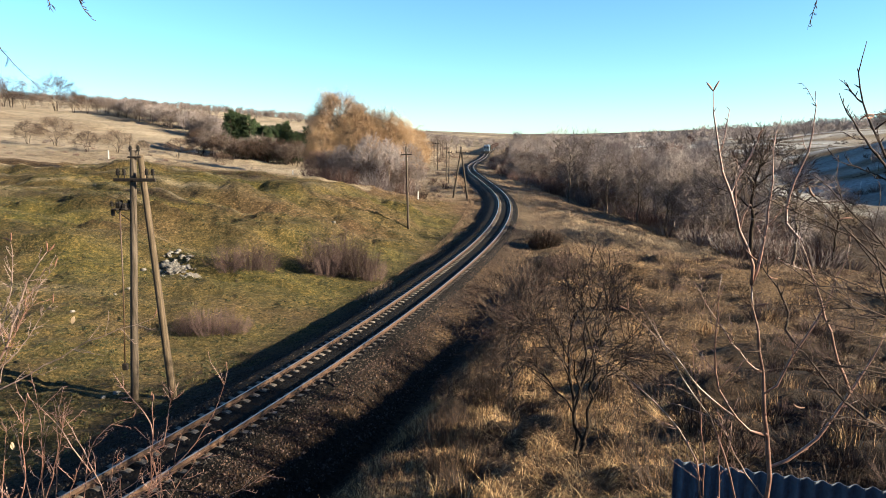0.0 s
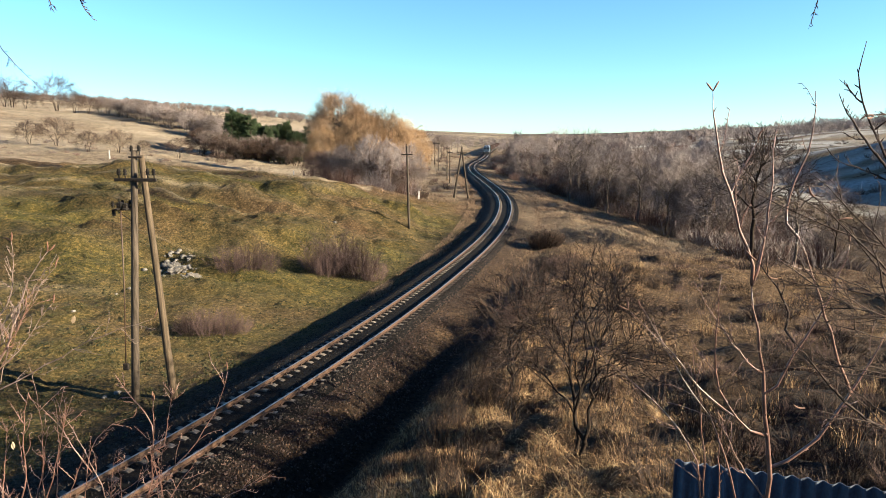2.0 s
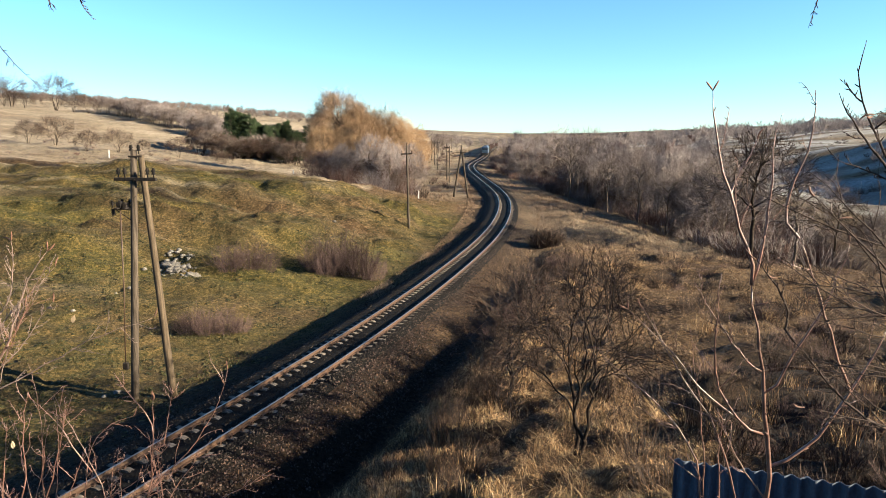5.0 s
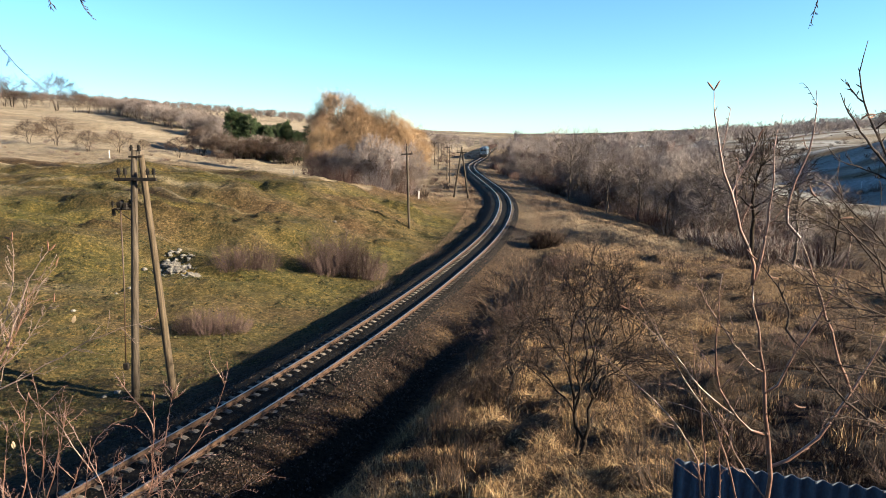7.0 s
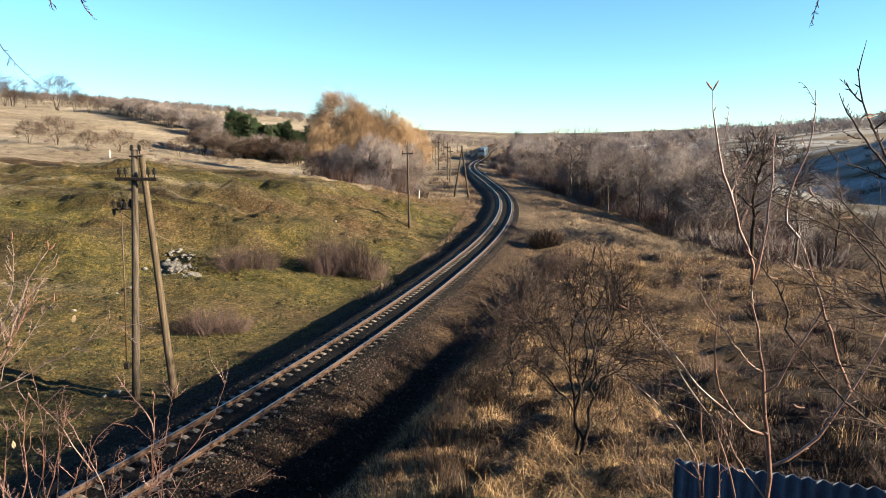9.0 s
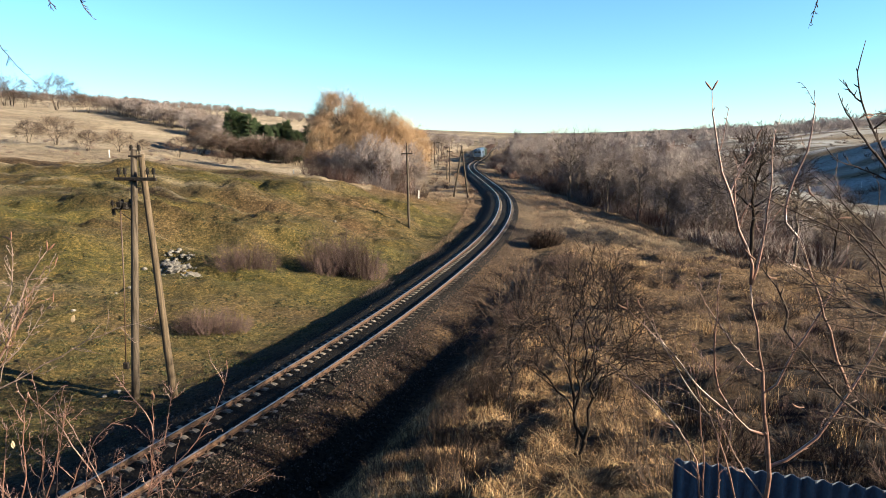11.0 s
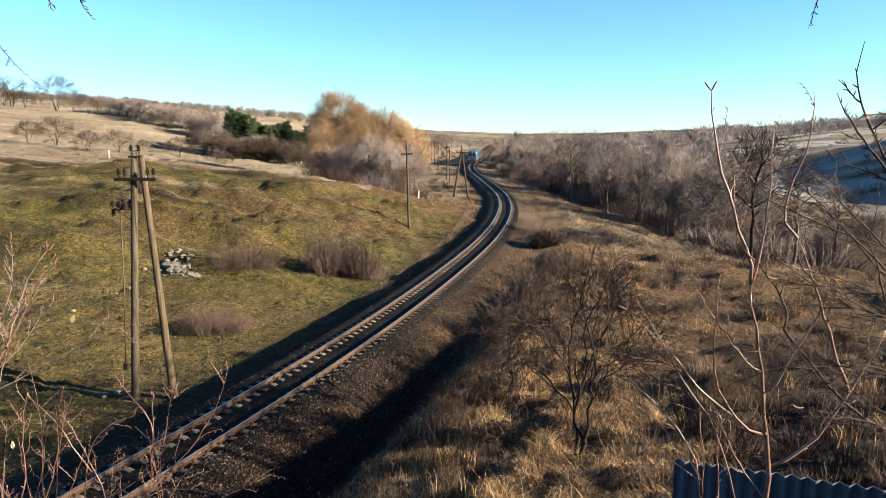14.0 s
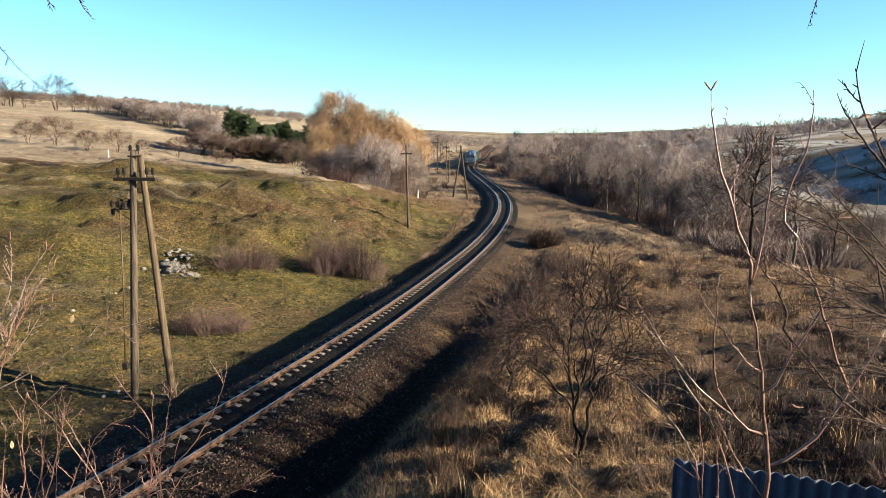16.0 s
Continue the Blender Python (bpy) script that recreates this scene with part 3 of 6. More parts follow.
def log(name, parent, a, b, r0, r1, material=POLE_WOOD):
    t = Tubes(12)
    a, b = Vector(a), Vector(b)
    pts = [a.lerp(b, i / 8) + Vector((noise.noise((i * 1.7, r0 * 50, 0)), noise.noise((0, i * 1.3, r0 * 70)), 0)) * 0.012 * (0 < i < 8) for i in range(9)]
    t.add(pts, [r0 + (r1 - r0) * i / 8 for i in range(9)], cap=True)
    return part_mesh(name, t.mesh(name, material), parent)


def crossarm(parent, z, width, pins, turn=0.0, y=-0.14, big=1.0):
    bm = box(bmesh.new(), (-width / 2, y - 0.05, z - 0.065), (width / 2, y + 0.05, z + 0.065), 0.01)
    arm = part("crossarm", bm, DARK_IRON, parent, "dark weathered crossarm")
    arm.matrix_basis = pose(0, 0, 0, 0, 0, turn)
    for px in pins:
        insulator(arm, (px, y, z + 0.055), big)
    bm = bmesh.new()
    bmesh.ops.create_cone(bm, cap_ends=True, segments=8, radius1=0.02, radius2=0.02, depth=0.42, matrix=Matrix.Translation((0, y + 0.12, z)) @ Matrix.Rotation(math.pi / 2, 4, "X"))
    part("bolt", bm, DARK_IRON, arm)
    return arm


def braced_pole():
    x, y = -13.0, 26.1
    p = thing("telegraph_pole", pose(x, y, ground_z(x, y)), "tall weathered timber telegraph pole with a leaning brace on grass", "utility pole", "line of telegraph poles")
    log("pole", p, (0, 0, -0.3), (0.80, 0, 10.35), 0.165, 0.12)
    log("brace", p, (1.62, 0.1, -0.3), (1.0, 0.12, 10.15), 0.165, 0.115, BRACE_WOOD)
    crossarm(p, 9.2, 1.75, (-0.68, -0.42, 0.52, 0.78), -6, -0.17, 1.7).location.x = 0.86
    for dx in (0.70, 1.0):
        insulator(p, (dx, -0.02, 10.18), 1.6)
    bm = box(bmesh.new(), (0.6, -0.13, 10.05), (1.12, -0.03, 10.12), 0.01)
    part("top_bracket", bm, DARK_IRON, p, "iron bracket across the pole heads")
    # the switch bracket at the side, with its rod to the ground
    hang = Matrix.Translation((0.92, 0, 0.9))
    bm = box(bmesh.new(), (-1.05, -0.12, 7.08), (-0.36, -0.04, 7.15), 0.008)
    for lo, hi in (((-0.95, -0.35, 7.12), (-0.80, 0.25, 7.18)), ((-0.62, -0.35, 7.12), (-0.47, 0.25, 7.18)), ((-0.90, -0.2, 7.18), (-0.74, 0.1, 7.40)), ((-0.66, -0.2, 7.18), (-0.52, 0.1, 7.36)), ((-1.16, -0.1, 6.85), (-1.05, 0.0, 7.12))):
        box(bm, lo, hi, 0.01)
    br = part("switch_bracket", bm, DARK_IRON, p, "iron bracket with a pole-mounted switch")
    br.matrix_basis = hang
    for q in ((-1.0, -0.3, 7.18), (-0.85, 0.2, 7.18), (-0.7, -0.3, 7.18), (-0.55, 0.2, 7.18)):
        insulator(br, q, 1.3)
    part_mesh("brace_rod", Tubes(5).add([Vector((-1.0, -0.08, 7.1)), Vector((-0.33, -0.08, 6.6))], (0.018, 0.018)).mesh("brace_rod", DARK_IRON), p, "", hang)
    for k in range(5):
        t = Tubes(4).add([Vector((-0.95 + 0.12 * k, -0.3, 7.3)), Vector((-1.2 + 0.24 * k, -0.35, 7.48 - 0.03 * k)), Vector((-1.42 + 0.36 * k, -0.4, 7.44 + 0.06 * k))], (0.012, 0.01, 0.008))
        part_mesh("cable_tail", t.mesh("cable_tail", DARK_IRON), p, "", hang)
    t = Tubes(8).add([Vector((0.12, -0.1, 8.0)), Vector((0.02, -0.15, 4.8)), Vector((-0.17, -0.17, 1.6))], (0.026, 0.026, 0.026), cap=True)
    part_mesh("drive_rod", t.mesh("drive_rod", RAIL), p, "thin rusty rod running down the pole")
    part("switch_handle_box", box(bmesh.new(), (-0.26, -0.27, 1.35), (-0.05, -0.1, 1.62), 0.02), DARK_IRON, p)


def single_pole(x, y, h, lean=0.0, group="line of telegraph poles"):
    p = thing("telegraph_pole", pose(x, y, ground_z(x, y), 0, lean, 0), "slim timber telegraph pole with a short crossarm", "utility pole", group)
    log("pole", p, (0, 0, -0.3), (0, 0, h), 0.13, 0.085)
    crossarm(p, h - 0.85, 1.15, (-0.5, 0.5))
    insulator(p, (0, 0, h))
    return p


def a_pole(x, y, h):
    p = thing("telegraph_pole", pose(x, y, ground_z(x, y)), "A-shaped pair of timber telegraph poles with one crossarm", "utility pole", "line of telegraph poles")
    log("pole", p, (-1.3, 0, -0.3), (0.05, 0, h), 0.16, 0.12)
    log("pole", p, (1.1, 0, -0.3), (-0.05, 0.05, h), 0.16, 0.12)
    crossarm(p, h - 0.9, 1.6, (-0.7, 0.7))
    insulator(p, (0, 0, h))


braced_pole()
single_pole(-3.62, 67.8, 8.5, -1.0)
a_pole(2.9, 106.5, 8.2)
for px, py, ph, pl in ((1.25, 140.5, 7.4, 0.5), (0.75, 148.5, 8.0, 0), (-1.6, 190, 8.4, 0), (-2.9, 214, 8.0, 0), (-4.4, 246, 7.5, 0)):
    single_pole(px, py, ph, pl)


def wire(a, b, sag):
    t = Tubes(3)
    a, b = Vector(a), Vector(b)
    t.add([a.lerp(b, i / 16) - Vector((0, 0, sag * 4 * (i / 16) * (1 - i / 16))) for i in range(17)], [0.004] * 17)
    tagged(new("overhead_wire", t.mesh("overhead_wire", DARK_IRON)), "thin sagging line wire strung between the poles", "wire", "telegraph wires")


g1, g2, g3 = ground_z(-13, 26.1), ground_z(-3.62, 67.8), ground_z(2.9, 106.5)
for k, (u1, u2) in enumerate(((-0.6, -0.5), (0.6, 0.5))):
    wire((-12.2 + u1, 25.96, g1 + 9.5), (-3.6 + u2, 67.66, g2 + 7.85), 0.5)
    wire((-3.6 + u2, 67.66, g2 + 7.85), (2.9 + 1.4 * u2, 106.36, g3 + 7.5), 0.5)
    wire((-12.2 + u1, 25.96, g1 + 9.5), (-52 + u1, 14, g1 + 10.4), 0.6)


# ---- rocks and marker posts ----
def boulder(name, x, y, size, seed, label, group, sink=0.3, flat=0.6):
    bm = bmesh.new()
    bmesh.ops.create_icosphere(bm, subdivisions=4 if size > 0.3 else 2, radius=1.0)
    for v in bm.verts:
        d = 1 + (0.4 * abs(noise.noise(v.co * 4 + Vector((seed, 0, 0)))) - 0.3 * abs(noise.noise(v.co * 9 + Vector((0, seed, 0)))) + 0.18 * noise.noise(v.co * 17 + Vector((0, seed, 0))) if size > 0.3 else 0) + 0.45 * noise.noise(v.co * 1.3 + Vector((seed * 3.1, 0, 0))) + 0.2 * noise.noise(v.co * 3.1 + Vector((0, seed * 2.3, 0)))
        v.co = Vector((v.co.x * d, v.co.y * d, v.co.z * d * flat)) * size
    me = bpy.data.meshes.new(name)
    bm.to_mesh(me)
    bm.free()
    me.materials.append(CHALK)
    ob = new(name, me)
    ob.matrix_basis = pose(x, y, ground_z(x, y) + size * flat * (1 - 2 * sink), 0, 0, seed * 50)
    return tagged(ob, label, "rock", group)


rng = random.Random(12)
for bx, by, size, k in ((-19.3, 46.0, 0.6, 1), (-18.5, 45.6, 0.5, 2), (-19.9, 46.4, 0.5, 3), (-17.5, 44.4, 0.55, 4), (-18.9, 45.1, 0.5, 6), (-20.2, 45.6, 0.4, 7)):
    boulder("chalk_rock", bx, by, size, k, "pale chalk rock breaking out of the grassy slope", "outcrop of chalk rocks", 0.46, 0.42)
for i in range(120):
    f = rng.random()
    bx, by = -20.3 + 2.9 * f + rng.gauss(0, 0.5), 47.1 - 2.6 * f + rng.gauss(0, 0.75)
    boulder("chalk_rock", bx, by, rng.uniform(0.03, 0.09) if i % 3 else rng.uniform(0.1, 0.2), i + 9, "small pale chalk rock broken from the slope", "outcrop of chalk rocks", 0.35)
for bx, by, s in ((-19.9, 40.5, .14), (-20.3, 39.5, .1), (-20.9, 35.8, .13), (-17.6, 43.2, .1), (-15.5, 47.5, .16), (-14.9, 48.3, .12), (5.2, 74.5, .3), (5.6, 73.8, .22), (-10.5, 62.5, .2), (-14.0, 26.6, .15), (-14.4, 26.3, .11)):
    boulder("field_stone", bx, by, s, bx, "single pale stone lying in short grass", "stones in the grass")


def marker_post(x, y, h):
    bm = box(bmesh.new(), (-0.09, -0.06, -0.2), (0.09, 0.06, h), 0.015)
    p = thing("marker_post", pose(x, y, ground_z(x, y), 0, 1.5, 12), "short white concrete marker post standing in dry grass", "marker post", "white marker posts")
    part("post", bm, WHITE, p)
    part("cap", box(bmesh.new(), (-0.1, -0.07, h), (0.1, 0.07, h + 0.05), 0.015), WHITE, p)


for x, y, h in ((-56.86, 112.5, 1.35), (-3.76, 98.8, 1.1), (104.3, 164, 1.8), (-23.5, 103, 1.2)):
    marker_post(x, y, h)


# ---- trees and bushes ----
def bent(d, rng, amount):
    return (d + Vector((rng.gauss(0, 1), rng.gauss(0, 1), rng.gauss(0, 1))) * amount).normalized()


def grow(tubes, p, d, length, r, level, spec, rng):
    """One limb and all that grows from it. spec: kids, ratio, spread, gnarl, lift by level."""
    segs = 1 if level == spec["depth"] else max(2, spec["segs"] - 1 - level)
    pts, ways, q, w = [p.copy()], [d.copy()], p.copy(), d.copy()
    for i in range(segs):
        w = bent(w, rng, spec["gnarl"])
        w = (w + Vector((0, 0, spec["lift"][level]))).normalized()
        q = q + w * (length / segs)
        pts.append(q.copy())
        ways.append(w.copy())
    end = r * (0.55 if level < spec["depth"] else 0.35)
    tubes[min(level, len(tubes) - 1)].add(pts, [r + (end - r) * i / segs for i in range(segs + 1)], 6 if level == 0 else (4 if level == 1 else 3))
    if level >= spec["depth"]:
        return
    n = spec["kids"][level]
    for k in range(n):
        f = spec["bare"][level] + (1 - spec["bare"][level]) * (k + rng.random()) / n
        i = min(int(f * segs), segs - 1)
        at = pts[i].lerp(pts[i + 1], f * segs - i)
        axis = ways[i].orthogonal().normalized()
        axis = Matrix.Rotation(rng.uniform(0, 2 * math.pi), 3, ways[i]) @ axis
        out = Matrix.Rotation(radians(rng.uniform(*spec["spread"])), 3, axis) @ ways[i]
        grow(tubes, at, out, length * spec["ratio"][level] * rng.uniform(0.65, 1.25) * (1.15 - 0.45 * f), max(r * (1 - 0.5 * f) * 0.55, spec["least"]), level + 1, spec, rng)


def curve(a, b, up, n, rng, shake=0.03):
    """A limb from a to b that sets out along up, with small kinks."""
    reach = (b - a).length
    c = a.lerp(b, 0.45) + up * (0.28 * reach)
    pts = []
    for i in range(n + 1):
        t = i / n
        p = a * (1 - t) ** 2 + c * (2 * t * (1 - t)) + b * t * t
        pts.append(p + Vector((rng.gauss(0, 1), rng.gauss(0, 1), rng.gauss(0, 1))) * (shake * reach * (0 < i < n)))
    return pts


def crowned(name, seed, h, w, bark, twig, label, base=0.2, limbs=7, boughs=5, sprays=6, twigs=5, droop=0.0, r=0.016, least=0.02, reach=0.09, stems=1, uneven=0.2, segs=1, category="tree", fork=0.3):
    """A leafless tree of height h whose rounded, uneven crown is w wide and begins at base * h."""
    rng = random.Random(seed)
    wood, fine = Tubes(), Tubes()
    mid, half = h * (1 + base) / 2, h * (1 - base) / 2

    def shell(d, q):
        k = q * (1 + uneven * noise.noise(d * 1.9 + Vector((seed * 3.7, 0, 0))) + 0.6 * uneven * noise.noise(d * 4.3 + Vector((0, seed * 2.9, 0))))
        return Vector((d.x * w / 2 * k, d.y * w / 2 * k, mid + d.z * half * k))
    feet = []
    for s in range(stems):
        a = 6.283 * (s + rng.random()) / stems
        foot = Vector((math.cos(a), math.sin(a), 0)) * (0.02 * h * (stems > 1)) + Vector((0, 0, -0.15))
        out = 0.0 if stems == 1 else 0.16 * w
        top = Vector((math.cos(a) * out + rng.gauss(0, .02) * h, math.sin(a) * out + rng.gauss(0, .02) * h, h * (fork + 0.42)))
        pts = curve(foot, top, Vector((0, 0, 1)), 7, rng, 0.012 if stems == 1 else 0.025)
        rad = r * h * (1 if stems == 1 else 0.7)
        wood.add(pts, [rad * (1 - 0.1 * i) for i in range(8)], 7)
        feet.append((pts, rad))
    for i in range(limbs):
        up = -0.25 + 1.2 * (i + rng.random()) / limbs
        a = 2.4 * i + rng.uniform(-.4, .4)
        flat = math.sqrt(max(0.02, 1 - min(up, 0.98) ** 2))
        d = Vector((math.cos(a) * flat, math.sin(a) * flat, up)).normalized()
        pts, rad = feet[i % stems]
        f = min(0.999, max(fork / (fork + 0.42) * (0.55 if stems > 1 else 0.85), 0.5 + 0.5 * up)) * 7
        at = pts[int(f)].lerp(pts[int(f) + 1], f - int(f))
        limb = curve(at, shell(d, rng.uniform(0.55, 0.75)), Vector((0, 0, 1)), 6, rng, 0.035)
        lr = rad * 0.5 * rng.uniform(0.8, 1.1)
        wood.add(limb, [max(lr * (1 - 0.11 * k), least) for k in range(7)], 5)
        for j in range(boughs):
            e = bent(d, rng, 0.42)
            f = min(5.99, 6 * (0.3 + 0.7 * (j + rng.random()) / boughs))
            q = limb[int(f)].lerp(limb[int(f) + 1], f - int(f))
            bough = curve(q, shell(e, rng.uniform(0.75, 0.95)), (Vector((0, 0, 1)) + d).normalized(), 4, rng, 0.05)
            br = max(lr * 0.42, least)
            (wood if br > least * 1.5 else fine).add(bough, [max(br * (1 - 0.15 * k), least) for k in range(5)], 4)
            for k in range(sprays):
                g = bent(e, rng, 0.28)
                f = min(3.99, 4 * (0.25 + 0.75 * (k + rng.random()) / sprays))
                q = bough[int(f)].lerp(bough[int(f) + 1], f - int(f))
                spray = curve(q, shell(g, rng.uniform(0.86, 1.05)), (e + Vector((0, 0, 0.6 - droop))).normalized(), 3, rng, 0.05)
                fine.add(spray, [max(br * 0.5, least), max(br * 0.4, least), least * 0.9, least * 0.6])
                for t in range(twigs):
                    f = rng.uniform(0.6, 2.999)
                    q = spray[int(f)].lerp(spray[int(f) + 1], f - int(f))
                    o = bent((g + Vector((0, 0, 0.35 - droop * 1.2))).normalized(), rng, 0.45)
                    l = reach * h * rng.uniform(0.5, 1.2)
                    line = [q, q + o * l] if segs == 1 else [q, q + o * (l * 0.5), q + o * (l * 0.8) + Vector((0, 0, -droop * l * 0.6))]
                    fine.add(line, [least * 0.8, least * 0.35] if segs == 1 else [least * 0.8, least * 0.65, least * 0.35])
    ob = thing(name, Matrix(), label, category)
    part_mesh("trunk", wood.mesh("trunk", bark), ob)
    part_mesh("crown", fine.mesh("crown", twig, False), ob, "bare leafless twigs")
    return ob


FAR = dict(segs=4, depth=3, kids=(9, 6, 4), ratio=(0.5, 0.55, 0.55), spread=(25, 55), gnarl=0.1, lift=(0.02, 0.06, 0.04, 0.0), bare=(0.2, 0.15, 0.1), trunk=0.75, r=0.014, least=0.03)


def bush(name, seed, stems, twigs, thick, material, label, lean=0.5, category="bush"):
    """A leafless shrub one metre high and about one across, of many stems from the ground."""
    rng = random.Random(seed)
    t = Tubes()
    for s in range(stems):
        a, q = rng.uniform(0, 2 * math.pi), math.sqrt(rng.random())
        base = Vector((0.33 * q * math.cos(a), 0.33 * q * math.sin(a), -0.05))
        d = Vector((lean * q * math.cos(a), lean * q * math.sin(a), 1)).normalized()
        l = rng.uniform(0.6, 1.02) * (1 - 0.3 * q * q)
        pts = [base]
        for i in range(3):
            d = bent(d, rng, 0.12)
            pts.append(pts[-1] + d * l / 3)
        t.add(pts, [thick, thick * 0.8, thick * 0.6, thick * 0.3])
        for k in range(twigs):
            f = rng.uniform(0.8, 2.8)
            i = int(f)
            e = bent(d, rng, 0.55)
            p = pts[i].lerp(pts[i + 1], f - i)
            t.add([p, p + e * l * rng.uniform(0.15, 0.35)], [thick * 0.5, thick * 0.25])
    ob = thing(name, Matrix(), label, category)
    part_mesh("crown", t.mesh("crown", material, False), ob)
    return ob


def thicket(name, kinds, spots, label):
    """Shrubs too many to tell apart, as one mesh. spots: x, y, size, turn, width."""
    groups = {}
    for i, (x, y, s, a, w) in enumerate(spots):
        me = kinds[i % len(kinds)].children[0].data
        v = np.empty(3 * len(me.vertices))
        me.vertices.foreach_get("co", v)
        v = v.reshape(-1, 3)
        f = np.empty(4 * len(me.polygons), dtype=np.int64)
        me.polygons.foreach_get("vertices", f)
        c, d = math.cos(radians(a)), math.sin(radians(a))
        g = groups.setdefault(me.materials[0].name, [[], [], 0, me.materials[0]])
        g[0].append(np.stack([x + s * w * (v[:, 0] * c - v[:, 1] * d), y + s * w * (v[:, 0] * d + v[:, 1] * c), ground_z(x, y) - 0.05 + s * v[:, 2]], -1))
        g[1].append(f.reshape(-1, 4) + g[2])
        g[2] += len(v)
    for vs, fs, n, m in groups.values():
        tagged(new(name, mesh_of(name, np.concatenate(vs), np.concatenate(fs), m)), label, "bushes", kind="stuff")


def put(ob, x, y, size, turn, wide=1.0, sink=0.0, group=""):
    c = copy_thing(ob, Matrix.Translation((x, y, ground_z(x, y) - sink)) @ Matrix.Rotation(radians(turn), 4, "Z") @ Matrix.Diagonal((size * wide, size * wide, size, 1)))
    return tagged(c, group=group)


def drop_first(*obs):
    for ob in obs:
        for o in (*ob.children_recursive, ob):
            bpy.data.objects.remove(o)


rng = random.Random(31)
# the pair of old fruit trees on the bank
a = crowned("fruit_tree", 5, 4.9, 4.1, BARK, TWIG, "bare spreading fruit tree with dark forked stems in dry grass", 0.06, 14, 6, 5, 3, 0.25, 0.015, 0.0062, 0.12, 3, 0.35, 2, fork=0.04)
a.matrix_basis = pose(3.15, 14.4, ground_z(3.15, 14.4), 0, 0, 40)
b = crowned("fruit_tree", 17, 4.7, 4.3, BARK, TWIG, "bare thin fruit tree among brown weeds on the bank", 0.12, 11, 5, 5, 3, 0.15, 0.015, 0.0075, 0.11, 3, 0.35, 2, fork=0.06)
b.matrix_basis = pose(2.44, 22.3, ground_z(2.44, 22.3), 0, 0, 200)
put(b, 4.7, 27.5, 0.7, 250)

# bare wood on the valley floor
field = [crowned("field_tree", 25 + i, 5.0, 5.2, BARK, TWIG, "small round leafless tree on the open field", -0.05, 11, 5, 5, 3, 0.0, 0.013, 0.012, 0.12, 4, 0.3, fork=0.02) for i in range(2)]
woods = [crowned("bare_tree", 40 + i, 12.0, 9.5, (BARK, PALE_BARK, PALE_BARK)[i], (TWIG, GREY_TWIG, BROWN_TWIG)[i], "leafless broad tree of the valley wood", 0.18, 9, 5, 6, 4, 0.05, 0.017, 0.021, 0.085, 1, 0.3) for i in range(3)]
slims = [crowned("bare_tree", 60 + i, 10.0, 5.2, PALE_BARK, (GREY_TWIG, RED_TWIG, GREY_TWIG)[i], "slender leafless tree of the valley wood", 0.12, 11, 4, 6, 4, -0.1, 0.011, 0.02, 0.10, 1, 0.25) for i in range(3)]
brush = [bush("bush", 80 + i, 75, 3, 0.007, (RED_TWIG, GREY_TWIG, TWIG, RED_TWIG)[i], ("reddish brown leafless thicket", "grey brown leafless shrub", "dark leafless bramble shrub", "rust-brown dense leafless shrub")[i]) for i in range(4)]
domes = [crowned("shrub_tree", 70 + i, 6.0, 6.2, (BARK, PALE_BARK, PALE_BARK)[i], (TWIG, BROWN_TWIG, RED_TWIG)[i], "leafless many-stemmed shrub tree", 0.0, 10, 5, 6, 4, -0.1, 0.012, 0.017, 0.11, 4, 0.3, fork=0.05) for i in range(3)]
rough = [bush("bush", 180 + i, 46, 3, 0.010, (RED_TWIG, BROWN_TWIG, TWIG, RED_TWIG)[i], "leafless shrub") for i in range(4)]
EDGE = ((60, 27), (70, 25), (97, 23), (122, 14), (160, 10), (230, 8), (330, 9))
spots = []
for i in range(190):
    y = rng.uniform(68, 250) if i < 150 else rng.uniform(250, 340)
    e = float(np.interp(y, *zip(*EDGE)))
    u = e + abs(rng.gauss(0, 1)) * (10 + y * 0.13) + rng.uniform(0, 3)
    x = float(track_x(y)) + u
    if x / y > 0.44 and y < 140 or any((x - q) ** 2 + (y - w) ** 2 < 6 for q, w in spots):
        continue
    spots.append((x, y))
    big = rng.random() < 0.45
    put(rng.choice(woods[1:] if big else slims), x, y, rng.uniform(0.75, 1.15) * (1.0 if big else 1.05) * (0.72 if u < e + 4 else 1.0) * (0.8 if y > 200 else 1), rng.uniform(0, 360), rng.uniform(0.85, 1.1), 0.1, "valley wood")
under = []
for i in range(330):
    y = 62 + 240 * rng.random() ** 1.3
    e = float(np.interp(y, *zip(*EDGE)))
    u = e - 3 + abs(rng.gauss(0, 1)) * 9
    s = rng.uniform(1.2, 3.6)
    x = float(track_x(y)) + u
    under.append((x, y, s, rng.uniform(0, 360), rng.uniform(0.9, 1.6)))
for i in range(70):
    y = 66 + 200 * rng.random() ** 1.2
    e = float(np.interp(y, *zip(*EDGE)))
    put(domes[(1, 1, 2)[i % 3]], float(track_x(y)) + e + abs(rng.gauss(0, 1)) * 12, y, rng.uniform(0.6, 1.4), rng.uniform(0, 360), 1.15, 0.1, "shrub trees of the valley wood")
thicket("undergrowth", [rough[0], rough[1], rough[1], rough[3]], under, "leafless brown undergrowth along the wood's edge")
for x, y, s in ((21.5, 112, 0.95), (28.0, 110, 1.0), (31.5, 114, 1.0), (36, 112, 0.95), (25, 122, 0.9)):
    put(woods[rng.randint(1, 2)], x, y, s, rng.uniform(0, 360), 0.9, 0.1, "valley wood")
put(woods[0], 28.5, 60, 1.02, 20, 1.0, 0.1, "valley wood")
